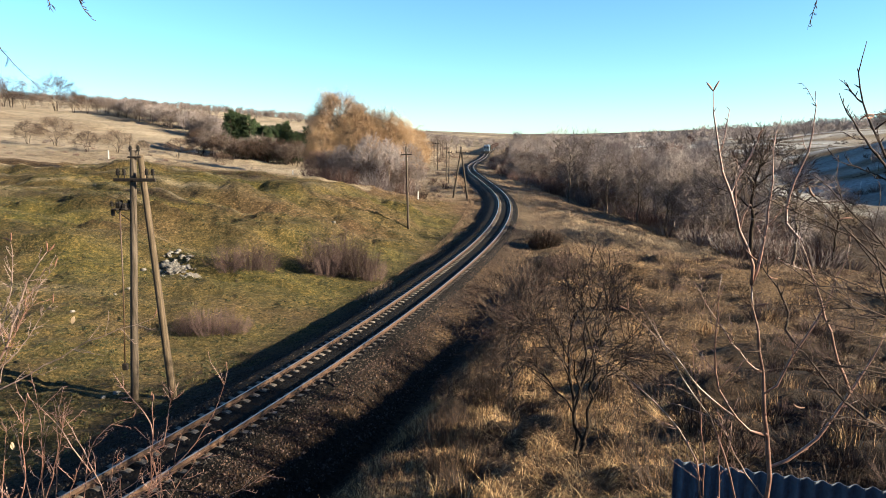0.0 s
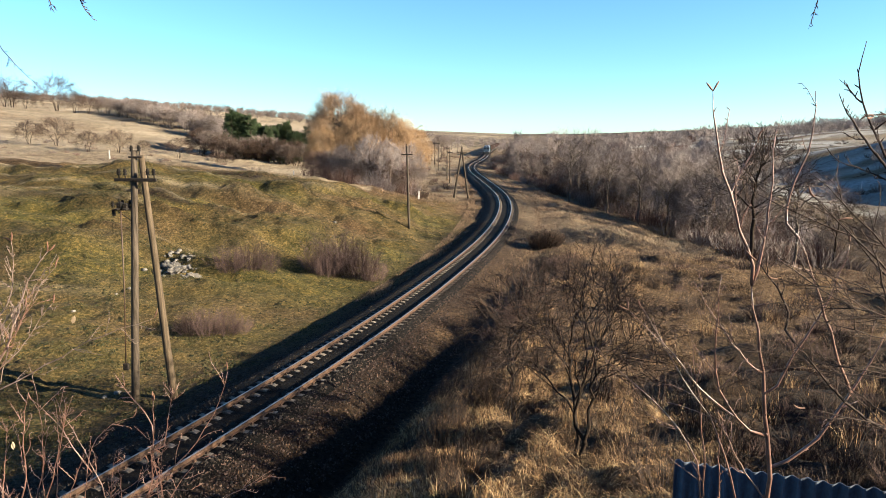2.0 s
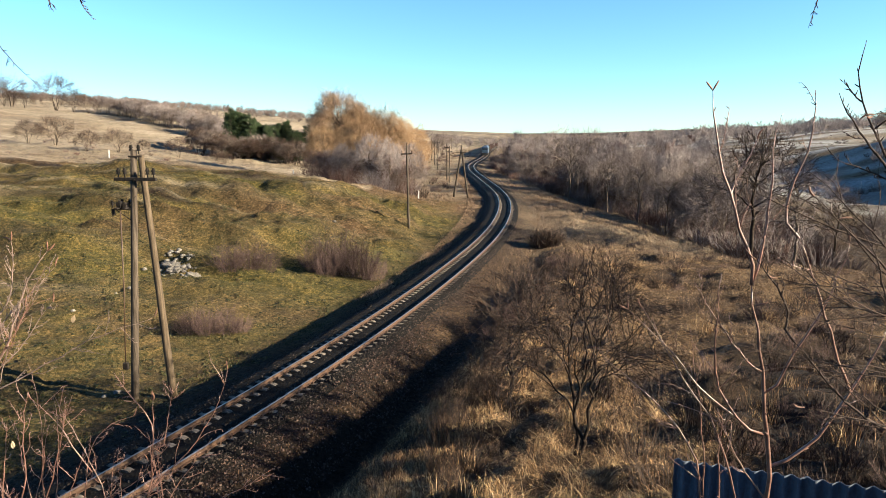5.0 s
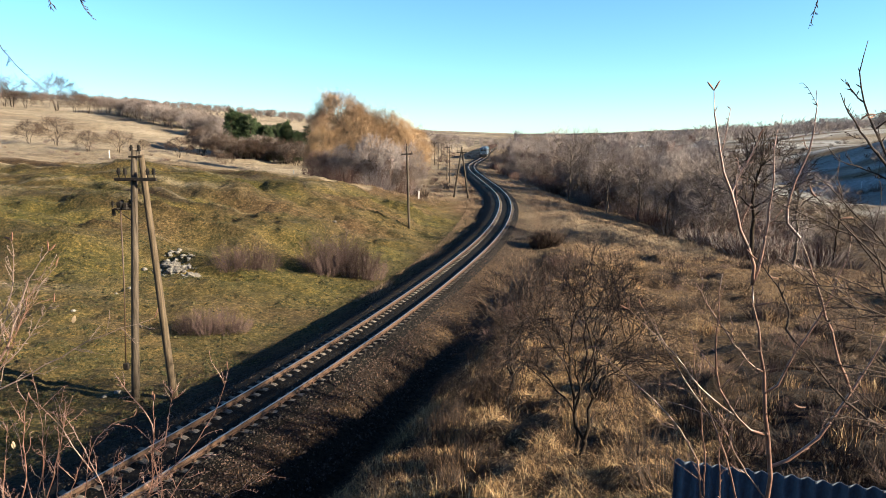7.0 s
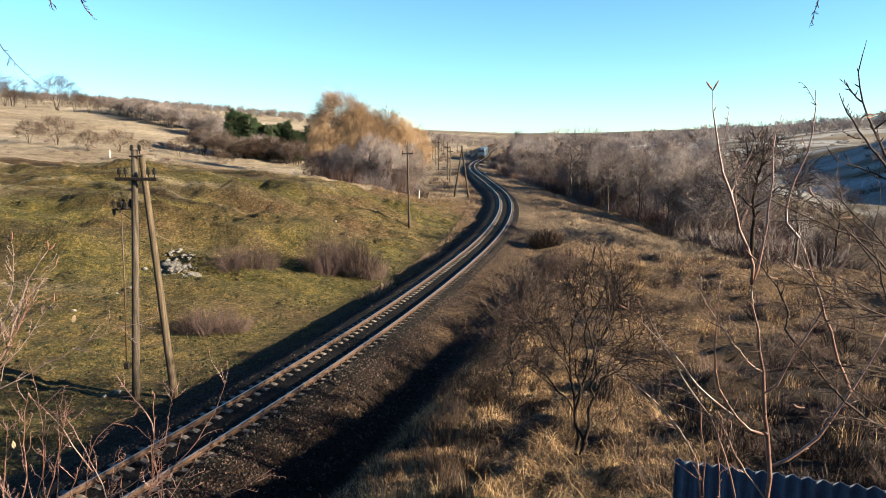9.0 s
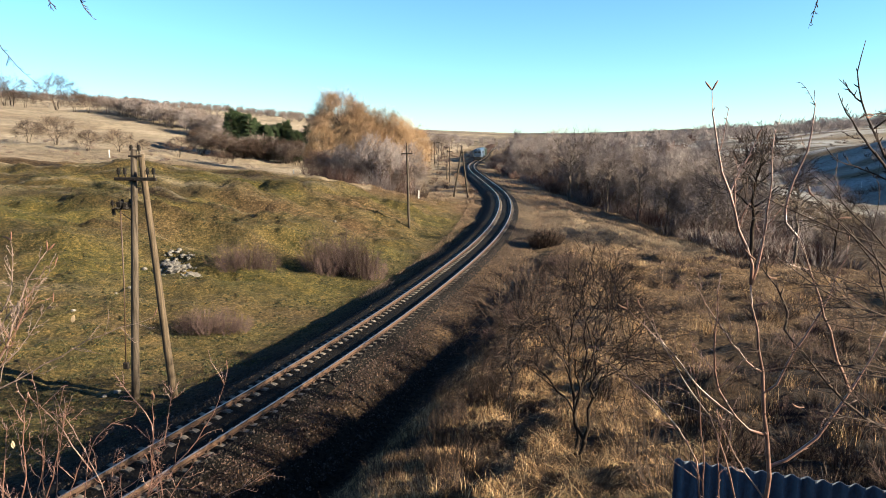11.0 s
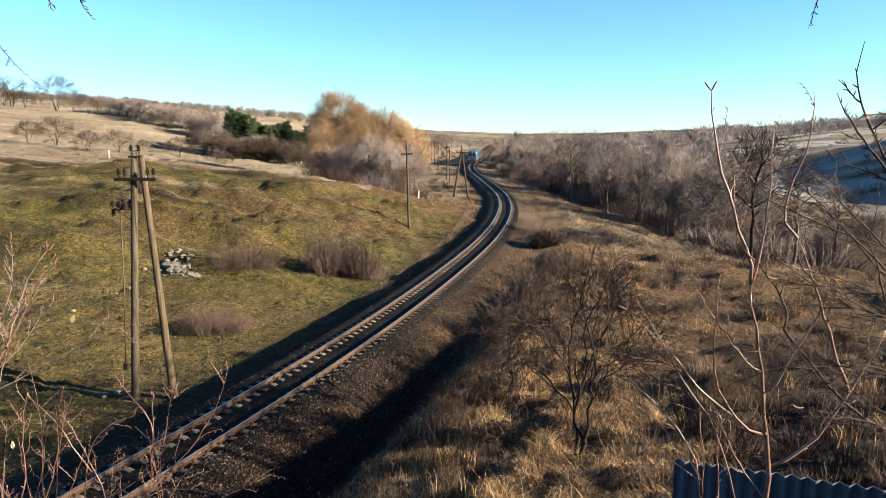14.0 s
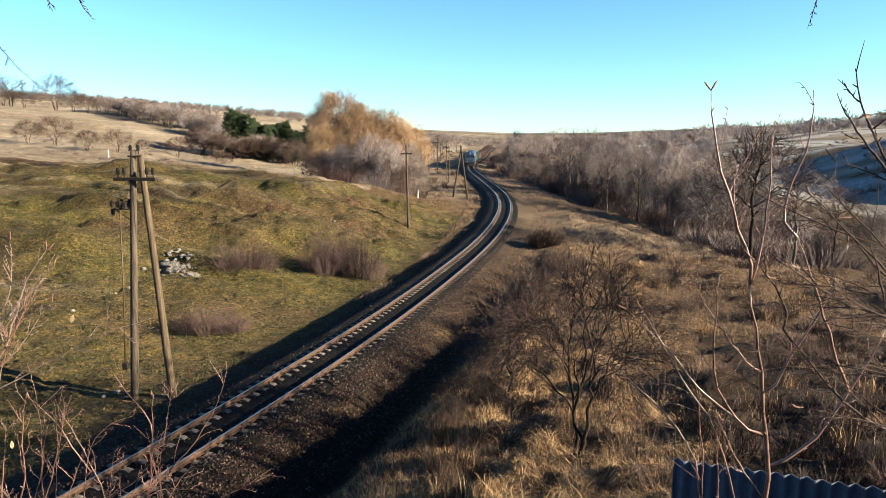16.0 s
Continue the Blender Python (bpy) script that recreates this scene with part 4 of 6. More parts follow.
put(woods[1], 31.5, 58, 0.8, 120, 0.9, 0.1, "valley wood")
put(woods[0], 40, 66, 0.7, 220, 0.9, 0.1, "valley wood")

# willows and the trees before them
will = [crowned("willow_tree", 90 + i, 15.0, (9.0, 11.5)[i], WILLOW_BARK, (PALE_WILLOW, WILLOW_TWIG)[i], ("tall leafless willow with pale forked limbs and golden twigs", "large leafless willow with golden hanging twigs")[i], 0.1, 13, 8, 9, 7, (0.25, 0.75)[i], 0.022, 0.016, 0.12, 1 + i, 0.3, 2, fork=0.22) for i in range(2)]
for x, y, size, turn, k in ((-18.4, 117, 1.08, 0, 0), (-10.8, 118, 0.93, 130, 1), (-14.6, 115, 0.86, 40, 1), (-7.4, 121, 0.80, 300, 1), (-19.6, 113, 0.66, 200, 1), (-15.5, 122, 0.95, 60, 1), (-11.8, 113, 0.72, 20, 1)):
    put(will[k], x, y, size, turn, 1.0, 0.1, "clump of willows")
for x, y, s in ((-9.5, 104, .75), (-8.2, 100, .62), (-11.5, 102, .78), (-7.4, 106, .7), (-6.0, 110, .75), (-13.2, 105, .7), (-16.5, 106, .6), (-5.2, 118, .7)):
    put(slims[int(10 * y) % 2], x, y, s * 1.1, rng.uniform(0, 360), 1.1, 0.1, "saplings before the willows")
for i in range(12):
    put(domes[1 + (i % 3 == 0)], -20 + 1.35 * i, 105 + rng.uniform(-3, 4), rng.uniform(.6, 1.05), rng.uniform(0, 360), 1.1, 0.1, "shrub trees before the willows")
for i in range(26):
    put(brush[(0, 3, 1)[i % 3]], rng.uniform(-20, -5), rng.uniform(97, 108), rng.uniform(2, 4), rng.uniform(0, 360), 1.2, 0.1, "scrub before the willows")


def pine(seed):
    rng = random.Random(seed)
    ob = thing("pine_tree", Matrix(), "dense dark green pine at the edge of scrub", "tree")
    t = Tubes(6)
    t.add([Vector((0, 0, -0.2)), Vector((0.1, 0, 5)), Vector((0, 0.1, 10))], (0.2, 0.13, 0.03))
    v = []
    for i in range(80):
        z = 0.7 + 9.3 * i / 80
        a, l = rng.uniform(0, 6.283), (2.5 * (1 - (z - 0.7) / 10.5) + 0.55) * rng.uniform(0.7, 1.15)
        tip = Vector((l * math.cos(a), l * math.sin(a), z + rng.uniform(0.1, 0.7)))
        t.add([Vector((0, 0, z)), tip], (0.05, 0.015))
        for k in range(26):
            c = Vector((0, 0, z)).lerp(tip, rng.uniform(0.35, 1.05)) + Vector((rng.gauss(0, .2), rng.gauss(0, .2), rng.gauss(0, .15)))
            for j in range(9):
                d = bent(Vector((math.cos(a), math.sin(a), 0.5)), rng, 0.8) * rng.uniform(0.18, 0.34)
                s = d.orthogonal().normalized() * 0.05
                v += [tuple(c - s), tuple(c + s), tuple(c + d)]
    part_mesh("trunk", t.mesh("trunk", BARK), ob)
    part_mesh("crown", mesh_of("crown", v, [(3 * i, 3 * i + 1, 3 * i + 2) for i in range(len(v) // 3)], NEEDLE), ob, "dark green needles")
    return ob


pines = [pine(3), pine(8)]
for i in range(30):
    put(pines[i % 2], -58.5 + 0.72 * i + rng.uniform(-.6, .6), 180 + rng.uniform(-5, 5), (1.24 - 0.009 * i) * rng.uniform(0.78, 1.03) * (0.75 if i == 0 else 1), rng.uniform(0, 360), 0.95, 0.1, "clump of pines")
for i in range(24):
    put(domes[(0, 0, 1)[i % 3]], -64 + 1.2 * i, 172 + rng.uniform(-4, 3), rng.uniform(.7, 1.2), rng.uniform(0, 360), 1.2, 0.1, "scrub before the pines")
# shelter belt across the upper field
for i in range(110):
    f = i / 110
    put((domes[1], woods[1], slims[2], domes[1])[i % 4], -158 + 98 * f + rng.uniform(-4, 4), 308 - 104 * f + rng.uniform(0, 26), rng.uniform(0.9, 1.4) * (0.55 if i % 4 in (1, 2) else 1), rng.uniform(0, 360), 1.3, 0.1, "shelter belt")
# single trees on the upper field
for x, y, s in ((-76.7, 131.5, .46), (-85.9, 137.4, .38), (-67.7, 126.1, .32), (-63.3, 129.2, .36), (-57.9, 144.6, .36), (-61, 168, .42), (-68, 150, .2), (-52, 152, .2), (-47, 142, .25)):
    put(field[int(s * 100) % 2], x, y, 2.45 * s, rng.uniform(0, 360), 1.25, 0.1, "small trees on the upper field")
for x, y, s in ((-188, 292, 1.0), (-166, 287, 1.15), (-160, 290, .7), (-181, 290, .6), (-155, 292, .6), (-194, 296, .8)):
    put(field[1], x, y, 2.7 * s, rng.uniform(0, 360), 1.1, 0.1, "trees by the upper field")

# shrubs in the hollow beside the line
hollow = [bush("bush", 120 + i, 130, 7, 0.0042, HOLLOW_TWIG, "fuzzy reddish brown leafless shrub in the hollow", 0.75) for i in range(2)]
for x, y, s, w, k in ((-9.6, 49.6, 3.0, .95, 0), (-8.3, 50.2, 3.4, .9, 3), (-7.2, 49.4, 3.1, .9, 0), (-6.2, 48.9, 2.6, .9, 3), (-5.3, 48.6, 2.0, 1., 0), (-8.8, 48.6, 2.2, 1, 3), (-15.2, 45.6, 1.9, 1.1, 2), (-14.0, 46.2, 2.2, 1.0, 3), (-13.0, 46.8, 1.6, 1.2, 0),
                      (-13.8, 34.4, 1.35, 1.2, 2), (-12.9, 34.6, 1.6, 1.1, 3), (-12.0, 34.9, 1.5, 1.1, 0), (-11.3, 35.2, 1.0, 1.2, 3)):
    put(hollow[k % 2], x, y, 1.22 * s, rng.uniform(0, 360), 0.8 * w, 0.05, "shrubs in the grassy hollow")
# brambles and dead weeds along the ditch and over the bank
for i in range(120):
    y = rng.uniform(10, 50)
    if y < 30 and i % 3:
        continue
    u = (rng.uniform(5.8, 8.5) if y > 30 else rng.uniform(8.6, 11)) if i % 4 else rng.uniform(9, 17)
    put(brush[(2, 2, 3, 2)[i % 4] if y > 30 else 2], float(track_x(y)) + u, y, rng.uniform(0.5, 1.4), rng.uniform(0, 360), rng.uniform(0.7, 1.3), 0.05, "brambles on the bank")
for i in range(22):
    y = rng.uniform(13, 30)
    u = float(np.interp(y, (14, 20, 28, 34), (9.3, 8.3, 7.4, 7.0))) + rng.uniform(0, 2.0)
    put(brush[2] if i % 3 else domes[0], float(track_x(y)) + u, y, rng.uniform(0.6, 1.15) * (1 if i % 3 else 0.24) * (1 if y < 22 else 0.75), rng.uniform(0, 360), rng.uniform(0.7, 1.0), 0.05, "brambles along the ditch")
low = []
for i in range(240):
    y = 11 + 44 * rng.random() ** 1.8
    low.append((rng.uniform(0.3, 0.74) * y + 2.0, y, rng.uniform(0.3, 1.0) * (0.8 if y < 22 else 1), rng.uniform(0, 360), rng.uniform(0.9, 1.8)))
thicket("low_brush", [rough[3], rough[2], rough[2], rough[2]], low, "low leafless brush and dead weeds on the slope")
dark = bush("bush", 99, 260, 6, 0.014, TWIG, "dense dark leafless bush beside the line", 0.7)
put(dark, 8.9, 58.8, 2.1, 0, 1.0, 0.1)
put(dark, 9.7, 59.3, 2.0, 90, 1.0, 0.1)
scrub = []
for i in range(200):
    y = rng.uniform(100, 380)
    scrub.append((float(track_x(y)) - 7 - rng.uniform(0, 0.13) * y, y, rng.uniform(0.4, 1.9), rng.uniform(0, 360), 1.3))
thicket("line_scrub", rough, scrub, "leafless scrub beside the far line")
for i in range(30):
    y = rng.uniform(250, 400)
    put(rng.choice(slims + woods), float(track_x(y)) - rng.uniform(16, 70), y, rng.uniform(.45, .8), rng.uniform(0, 360), 1.1, 0.1, "trees along the far line")


def far_wood(name, seed, n, place, size, material, label):
    """Many far trees as one mesh."""
    rng = random.Random(seed)
    kinds = []
    for k in range(3):
        t, kr = Tubes(), random.Random(seed * 10 + k)
        for stem in range(3):
            grow([t], Vector((kr.uniform(-.12, .12), kr.uniform(-.12, .12), 0)), bent(Vector((0, 0, 1)), kr, 0.3), 0.72, 0.012, 0, dict(FAR, segs=3, kids=(6, 5), depth=2, bare=(0.05, 0.1), least=0.011), kr)
        kinds.append((np.array(t.v), np.array(t.f)))
    vs, fs, n0 = [], [], 0
    for i in range(n):
        x, y = place(rng)
        v, f = rng.choice(kinds)
        s, a = rng.uniform(*size), rng.uniform(0, 6.283)
        c, d = math.cos(a), math.sin(a)
        vs.append(np.stack([x + s * 1.2 * (v[:, 0] * c - v[:, 1] * d), y + s * 1.2 * (v[:, 0] * d + v[:, 1] * c), ground_z(x, y) + s * v[:, 2]], -1))
        fs.append(f + n0)
        n0 += len(v)
    tagged(new(name, mesh_of(name, np.concatenate(vs), np.concatenate(fs), material)), label, "trees", kind="stuff")


# unseen hedge and tall trees, added out of view to shade slope and track
lofty = crowned("garden_tree", 33, 9.2, 5.0, BARK, TWIG, "tall bare tree with a high open crown, out of view, added for its shade", 0.64, 9, 5, 6, 4, 0.0, 0.010, 0.013, 0.07, 1, 0.3, fork=0.5)
for x, y, size in ((14.3, 10.6, 1.0), (14.2, 13.4, 1.0), (14.6, 16.2, 0.97), (19.5, 12.4, 0.78), (20.6, 15.4, 0.75)):
    put(lofty, x, y, size, 70 * x, 1.0, 0.1, "tall trees of the garden")
for i in range(4):
    put(domes[0], 13.4 + 2.6 * (i % 2) + rng.uniform(-.5, .5), 7.0 + 0.85 * i, rng.uniform(.36, .48), rng.uniform(0, 360), 1.0, 0.1, "hedge of shrub trees")
tufts = []
for i in range(150):
    y = rng.uniform(90, 200)
    tufts.append((float(track_x(y)) - rng.uniform(0.28, 0.8) * y - 8, y, rng.uniform(0.25, 0.8), rng.uniform(0, 360), 1.6))
thicket("field_scrub", [rough[1], rough[3]], tufts, "low leafless scrub dotted over the upper field")


far_wood("far_wood", 1, 620, lambda r: (r.uniform(-330, -70), r.uniform(380, 500)), (3.0, 6.0), BROWN_TWIG, "far leafless trees along the hill crest")
far_wood("far_wood", 2, 230, lambda r: (r.uniform(120, 420), r.uniform(430, 640)), (7, 13), GREY_TWIG, "far leafless wood on the opposite hillside")
far_wood("far_wood", 3, 220, lambda r: (r.uniform(-80, 190), r.uniform(380, 800)), (4, 7.5), GREY_TWIG, "far leafless trees in the valley")
dotted = [(rng.uniform(0.45, 0.75) * y, y, rng.uniform(0.8, 2.6), rng.uniform(0, 360), 1.4) for y in (rng.uniform(150, 420) for _ in range(90))]
thicket("hillside_scrub", [rough[1], rough[2]], dotted, "scattered leafless scrub on the shaded hillside")
for x, y, s in ((27.5, 92, .8), (31.5, 90, .85), (35.5, 88, .8), (24.5, 98, .75), (33, 82, .8), (38, 84, .9), (29.5, 86, .7)):
    put(woods[2], x, y, s, rng.uniform(0, 360), 0.9, 0.1, "valley wood")
drop_first(lofty, *field, *hollow, *rough, *domes, *woods, *slims, *brush, *will, *pines, dark)


# ---- far houses ----
def house(x, y, w, d, h, turn):
    ob = thing("house", pose(x, y, ground_z(x, y) - 0.3, 0, 0, turn), "small whitewashed village house with a grey gabled roof", "house")
    wall = part("wall", box(bmesh.new(), (-w / 2, -d / 2, 0), (w / 2, d / 2, h)), WHITE, ob)
    for k in (-0.28, 0.0, 0.28):
        part("window", box(bmesh.new(), (k * w - 0.5, -d / 2 - 0.04, h * 0.35), (k * w + 0.5, -d / 2 + 0.05, h * 0.75)), DARK_IRON, wall, "dark window")
    rise, eave = 0.38 * d, 0.4
    v = [(sx * (w / 2 + eave), yy, z + t) for sx in (-1, 1) for yy, z in ((-d / 2 - eave, h - 0.1), (0, h + rise), (d / 2 + eave, h - 0.1)) for t in (0, 0.15)]
    f = [(0, 2, 8, 6), (2, 4, 10, 8), (1, 7, 9, 3), (3, 9, 11, 5), (0, 6, 7, 1), (4, 5, 11, 10), (0, 1, 3, 2), (2, 3, 5, 4), (6, 8, 9, 7), (8, 10, 11, 9)]
    roof = part_mesh("roof", mesh_of("roof", v, f, CONCRETE), ob)
    part("gable", extruded_gable(w, d, h, rise), WHITE, wall)
    part("chimney", box(bmesh.new(), (w * 0.2, -0.4, h + rise * 0.4), (w * 0.2 + 0.7, 0.3, h + rise + 0.8)), CONCRETE, roof)


def extruded_gable(w, d, h, rise):
    bm = bmesh.new()
    ends = [[bm.verts.new((x, y, z)) for y, z in ((-d / 2, h), (d / 2, h), (0, h + rise - 0.1))] for x in (-w / 2, w / 2)]
    bm.faces.new(ends[0][::-1])
    bm.faces.new(ends[1])
    for i in range(3):
        j = (i + 1) % 3
        bm.faces.new((ends[0][i], ends[0][j], ends[1][j], ends[1][i]))
    return bm


house(-34, 960, 7, 6, 2.8, 10)


# ---- grass ----
def blades(name, n, seed, place, tall, width, material, label, lean=0.45, swirl=False):
    """A sward of single bent blades, in tussocks."""
    r = np.random.RandomState(seed)
    x, y = place(r, n)
    if swirl:
        k = vnoise(x * 1.1, y * 1.1, 66) + 0.6 * vnoise(x * 2.9, y * 2.9, 67) + 0.25 * r.normal(0, 1, len(x)) < 0.45
        x, y = x[k], y[k]
    n = len(x)
    z = height(x, y)
    h = r.uniform(tall[0], tall[1], n) * np.clip(0.75 + 0.6 * vnoise(x * 0.8, y * 0.8, seed) + 0.35 * vnoise(x * 2.7, y * 2.7, seed + 5), 0.15, 1.6)
    a, b = r.uniform(0, 6.283, n), r.uniform(0, 6.283, n)
    if swirl:
        a = 5 * vnoise(x * 1.1, y * 1.1, seed + 9) + 3 * vnoise(x * 3.1, y * 3.1, seed + 10) + r.normal(0, 0.7, n)
    l = lean * h * r.uniform(0.2, 1.3, n)
    w = width * r.uniform(0.6, 1.3, n)
    base = np.stack([x, y, z - 0.02], -1)
    side = np.stack([np.cos(b) * w, np.sin(b) * w, np.zeros(n)], -1)
    way = np.stack([np.cos(a) * l, np.sin(a) * l, np.zeros(n)], -1)
    up = np.stack([np.zeros(n), np.zeros(n), h], -1)
    v = np.stack([base - side, base + side, base + 0.35 * way + 0.6 * up + 0.7 * side, base + 0.35 * way + 0.6 * up - 0.7 * side, base + way + up], 1)
    k = 5 * np.arange(n)[:, None]
    me = bpy.data.meshes.new(name)
    f = [tuple(q) for q in (np.array([[0, 1, 2, 3]]) + k).tolist()] + [tuple(q) for q in (np.array([[3, 2, 4]]) + k).tolist()]
    me.from_pydata(v.reshape(-1, 3).tolist(), [], f)
    me.materials.append(material)
    tagged(new(name, me), label, "grass", kind="stuff")


def bank(r, n):
    y = 5 + 60 * r.rand(n) ** 1.9
    x = y * r.uniform(-0.32, 0.74, n) + r.uniform(-1, 3, n)
    u = x - track_x(y)
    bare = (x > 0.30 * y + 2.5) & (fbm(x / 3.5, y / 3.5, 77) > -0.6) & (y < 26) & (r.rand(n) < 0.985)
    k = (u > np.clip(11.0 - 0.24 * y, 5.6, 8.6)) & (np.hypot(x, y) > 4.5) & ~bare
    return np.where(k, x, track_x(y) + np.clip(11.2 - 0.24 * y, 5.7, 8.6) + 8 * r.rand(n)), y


def verge(r, n):
    y = 13 + 95 * r.rand(n) ** np.where(r.rand(n) < 0.3, 1.5, 0.75)
    return track_x(y) + np.where(r.rand(n) < 0.6, np.where(y < 48, r.uniform(2.2, 3.6, n), r.uniform(2.0, 7.0, n)), -r.uniform(4.4, 7, n)), y


def meadow(r, n):
    y = 20 + 64 * r.rand(4 * n) ** 1.2
    x = track_x(y) - 4.6 - 44 * r.rand(4 * n) ** 1.1
    k = vnoise(x * 1.5, y * 1.5, 60) + 0.7 * vnoise(x * 4, y * 4, 61) > 0.2
    return x[k][:n], y[k][:n]


def beyond(r, n):
    y = 45 + 60 * r.rand(n)
    return track_x(y) + r.uniform(4, 34, n), y


blades("dry_grass", 235000, 1, bank, (0.04, 0.24), 0.0045, DRY_GRASS, "matted dry straw-coloured grass on the bank", 2.3, True)
blades("dead_weeds", 11000, 11, bank, (0.2, 0.65), 0.005, REED, "dark dead weed stalks on the bank", 0.6)
blades("verge_grass", 18000, 2, verge, (0.04, 0.2), 0.006, REED, "sparse dry grass along the ballast")
blades("meadow_turf", 115000, 3, meadow, (0.04, 0.15), 0.014, TURF, "short green and brown turf of the hollow")
blades("far_grass", 50000, 4, beyond, (0.1, 0.45), 0.013, BROWN_GRASS, "dry grass over the level ground")


def bed_edge(r, n):
    y = 42 + 130 * r.rand(n)
    s = np.where(r.rand(n) < 0.75, -1, 1)
    u = np.where(s < 0, 2.7 + 2.6 * r.rand(n) ** 0.7, 2.0 + 2.5 * r.rand(n))
    x = track_x(y) + s * u
    k = vnoise(x / 1.2, y / 2.2, 81) + 0.9 * (u - 3.7) > -0.1
    return x[k], y[k]


blades("bed_edge_grass", 36000, 21, bed_edge, (0.1, 0.42), 0.013, BROWN_GRASS, "ragged dry grass creeping over the edge of the ballast", 0.7)


def slope_grass(r, n):
    y = 20 + 40 * r.rand(n) ** 1.2
    x = y * r.uniform(0.16, 0.78, n) + r.uniform(0, 3, n)
    k = (x - track_x(y) > 7) & (vnoise(x / 2.3, y / 2.3, 69) + 0.5 * vnoise(x, y, 70) > -0.35)
    return x[k], y[k]


blades("slope_grass", 90000, 14, slope_grass, (0.06, 0.26), 0.008, BROWN_GRASS, "short faded grass over the open slope", 1.2)


def rough_pasture(r, n):
    y = 88 + 230 * r.rand(n) ** 1.4
    u = np.where(r.rand(n) < 0.6, -(4.5 + 0.2 * y * r.rand(n)), 4.5 + 0.07 * y * r.rand(n))
    x = track_x(y) + u
    k = fbm(x / 3, y / 3, 66) > -0.1
    return x[k], y[k]


blades("rough_grass", 90000, 8, rough_pasture, (0.12, 0.42), 0.022, BROWN_GRASS, "rough dry grass on the far pasture", 0.7)


def tussocks(r, n):
    y = 9 + 40 * r.rand(70) ** 1.5
    x = track_x(y) + np.clip(14 - 0.24 * y, 7.5, 12) + r.rand(70) * (6 + 0.6 * y)
    i = (70 * r.rand(n) ** 1.6).astype(int)
    return x[i] + r.normal(0, 0.22, n), y[i] + r.normal(0, 0.22, n)


blades("grass_tussock", 9000, 6, tussocks, (0.35, 0.8), 0.005, DRY_GRASS, "tall golden tussocks of dry grass", 0.5)


def ditch_side(r, n):
    y = 9 + 36 * r.rand(n) ** 1.3
    return track_x(y) + np.interp(y, (9, 14, 20, 28), (7.0, 6.2, 5.7, 5.3)) + r.rand(n) * 3.0, y


blades("ditch_reeds", 11000, 9, ditch_side, (0.2, 0.6), 0.006, REED, "dark dead reeds on the side of the ditch", 0.5)


def bank_edge(r, n):
    y = 7 + 18 * r.rand(n)
    return track_x(y) + np.interp(y, (9, 14, 20, 28), (7.0, 6.2, 5.7, 5.4)) + 4.5 * r.rand(n), y


blades("bank_edge_grass", 26000, 13, bank_edge, (0.05, 0.3), 0.005, DRY_GRASS, "faded dry grass on the edge of the bank", 1.0)


def turf_tufts():
    """Low dark cushions of turf and small pale pebbles over the hollow."""
    r = np.random.RandomState(15)
    octa = np.array([(1, 0, 0), (-1, 0, 0), (0, 1, 0), (0, -1, 0), (0, 0, 1), (0, 0, -1.)])
    f = np.array([(0, 2, 4), (2, 1, 4), (1, 3, 4), (3, 0, 4), (2, 0, 5), (1, 2, 5), (3, 1, 5), (0, 3, 5)])
    for name, n, lo, hi, flat, mat, label in (("turf_cushion", 46000, 0.03, 0.11, 0.5, TUFT, "low dark cushions of turf and dead grass"), ("pebbles", 700, 0.012, 0.045, 0.7, CHALK, "small pale pebbles scattered in the turf")):
        x, y = meadow(r, n)
        n = len(x)
        s = r.uniform(lo, hi, n)
        v = octa[None] * s[:, None, None] * r.uniform(0.5, 1.3, (n, 6, 1)) * np.array([1, 1, flat]) + r.normal(0, 0.2, (n, 6, 3)) * s[:, None, None] * np.array([1, 1, 0.5]) + np.stack([x, y, height(x, y)], -1)[:, None]
        tagged(new(name, mesh_of(name, v.reshape(-1, 3), (f[None] + 6 * np.arange(n)[:, None, None]).reshape(-1, 3), mat)), label, "turf", kind="stuff")


turf_tufts()


# ---- train ----
BLUE = surface("sky_blue_coach_paint", (0.020, 0.045, 0.095), (0.036, 0.075, 0.14), 1.5, 0.45, 0, 20, 0.1, 0.004)
PALE_BLUE = surface("pale_blue_paint", (0.05, 0.095, 0.15), (0.075, 0.125, 0.19), 1.5, 0.45, 0, 20, 0.1, 0.004)
GREEN = surface("dark_green_wagon_paint", (0.03, 0.05, 0.036), (0.055, 0.085, 0.06), 1.5, 0.7, 0, 10, 0.3, 0.01)
OXIDE = surface("red_oxide_wagon_paint", (0.075, 0.04, 0.03), (0.15, 0.08, 0.058), 1.2, 0.8, 0, 10, 0.4, 0.01)
SOOT = surface("black_running_gear", (0.012, 0.011, 0.01), (0.04, 0.036, 0.032), 3, 0.7, 0.2)
PANE = surface("dark_cab_glass", (0.02, 0.025, 0.03), (0.035, 0.04, 0.045), 3, 0.08, 0)
LAMP = surface("headlamp_lens", (0.7, 0.7, 0.66), (0.85, 0.85, 0.8), 5, 0.15, 0)


def wheelset(parent, y, r=0.5):
    t = Tubes(16)
    for s in (-1, 1):
        t.add([Vector((s * 0.74, y, r)), Vector((s * 0.87, y, r))], (r, r), cap=True)
    t.add([Vector((-0.8, y, r)), Vector((0.8, y, r))], (0.09, 0.09), 8)
    part_mesh("wheelset", t.mesh("wheelset", SOOT, False), parent)


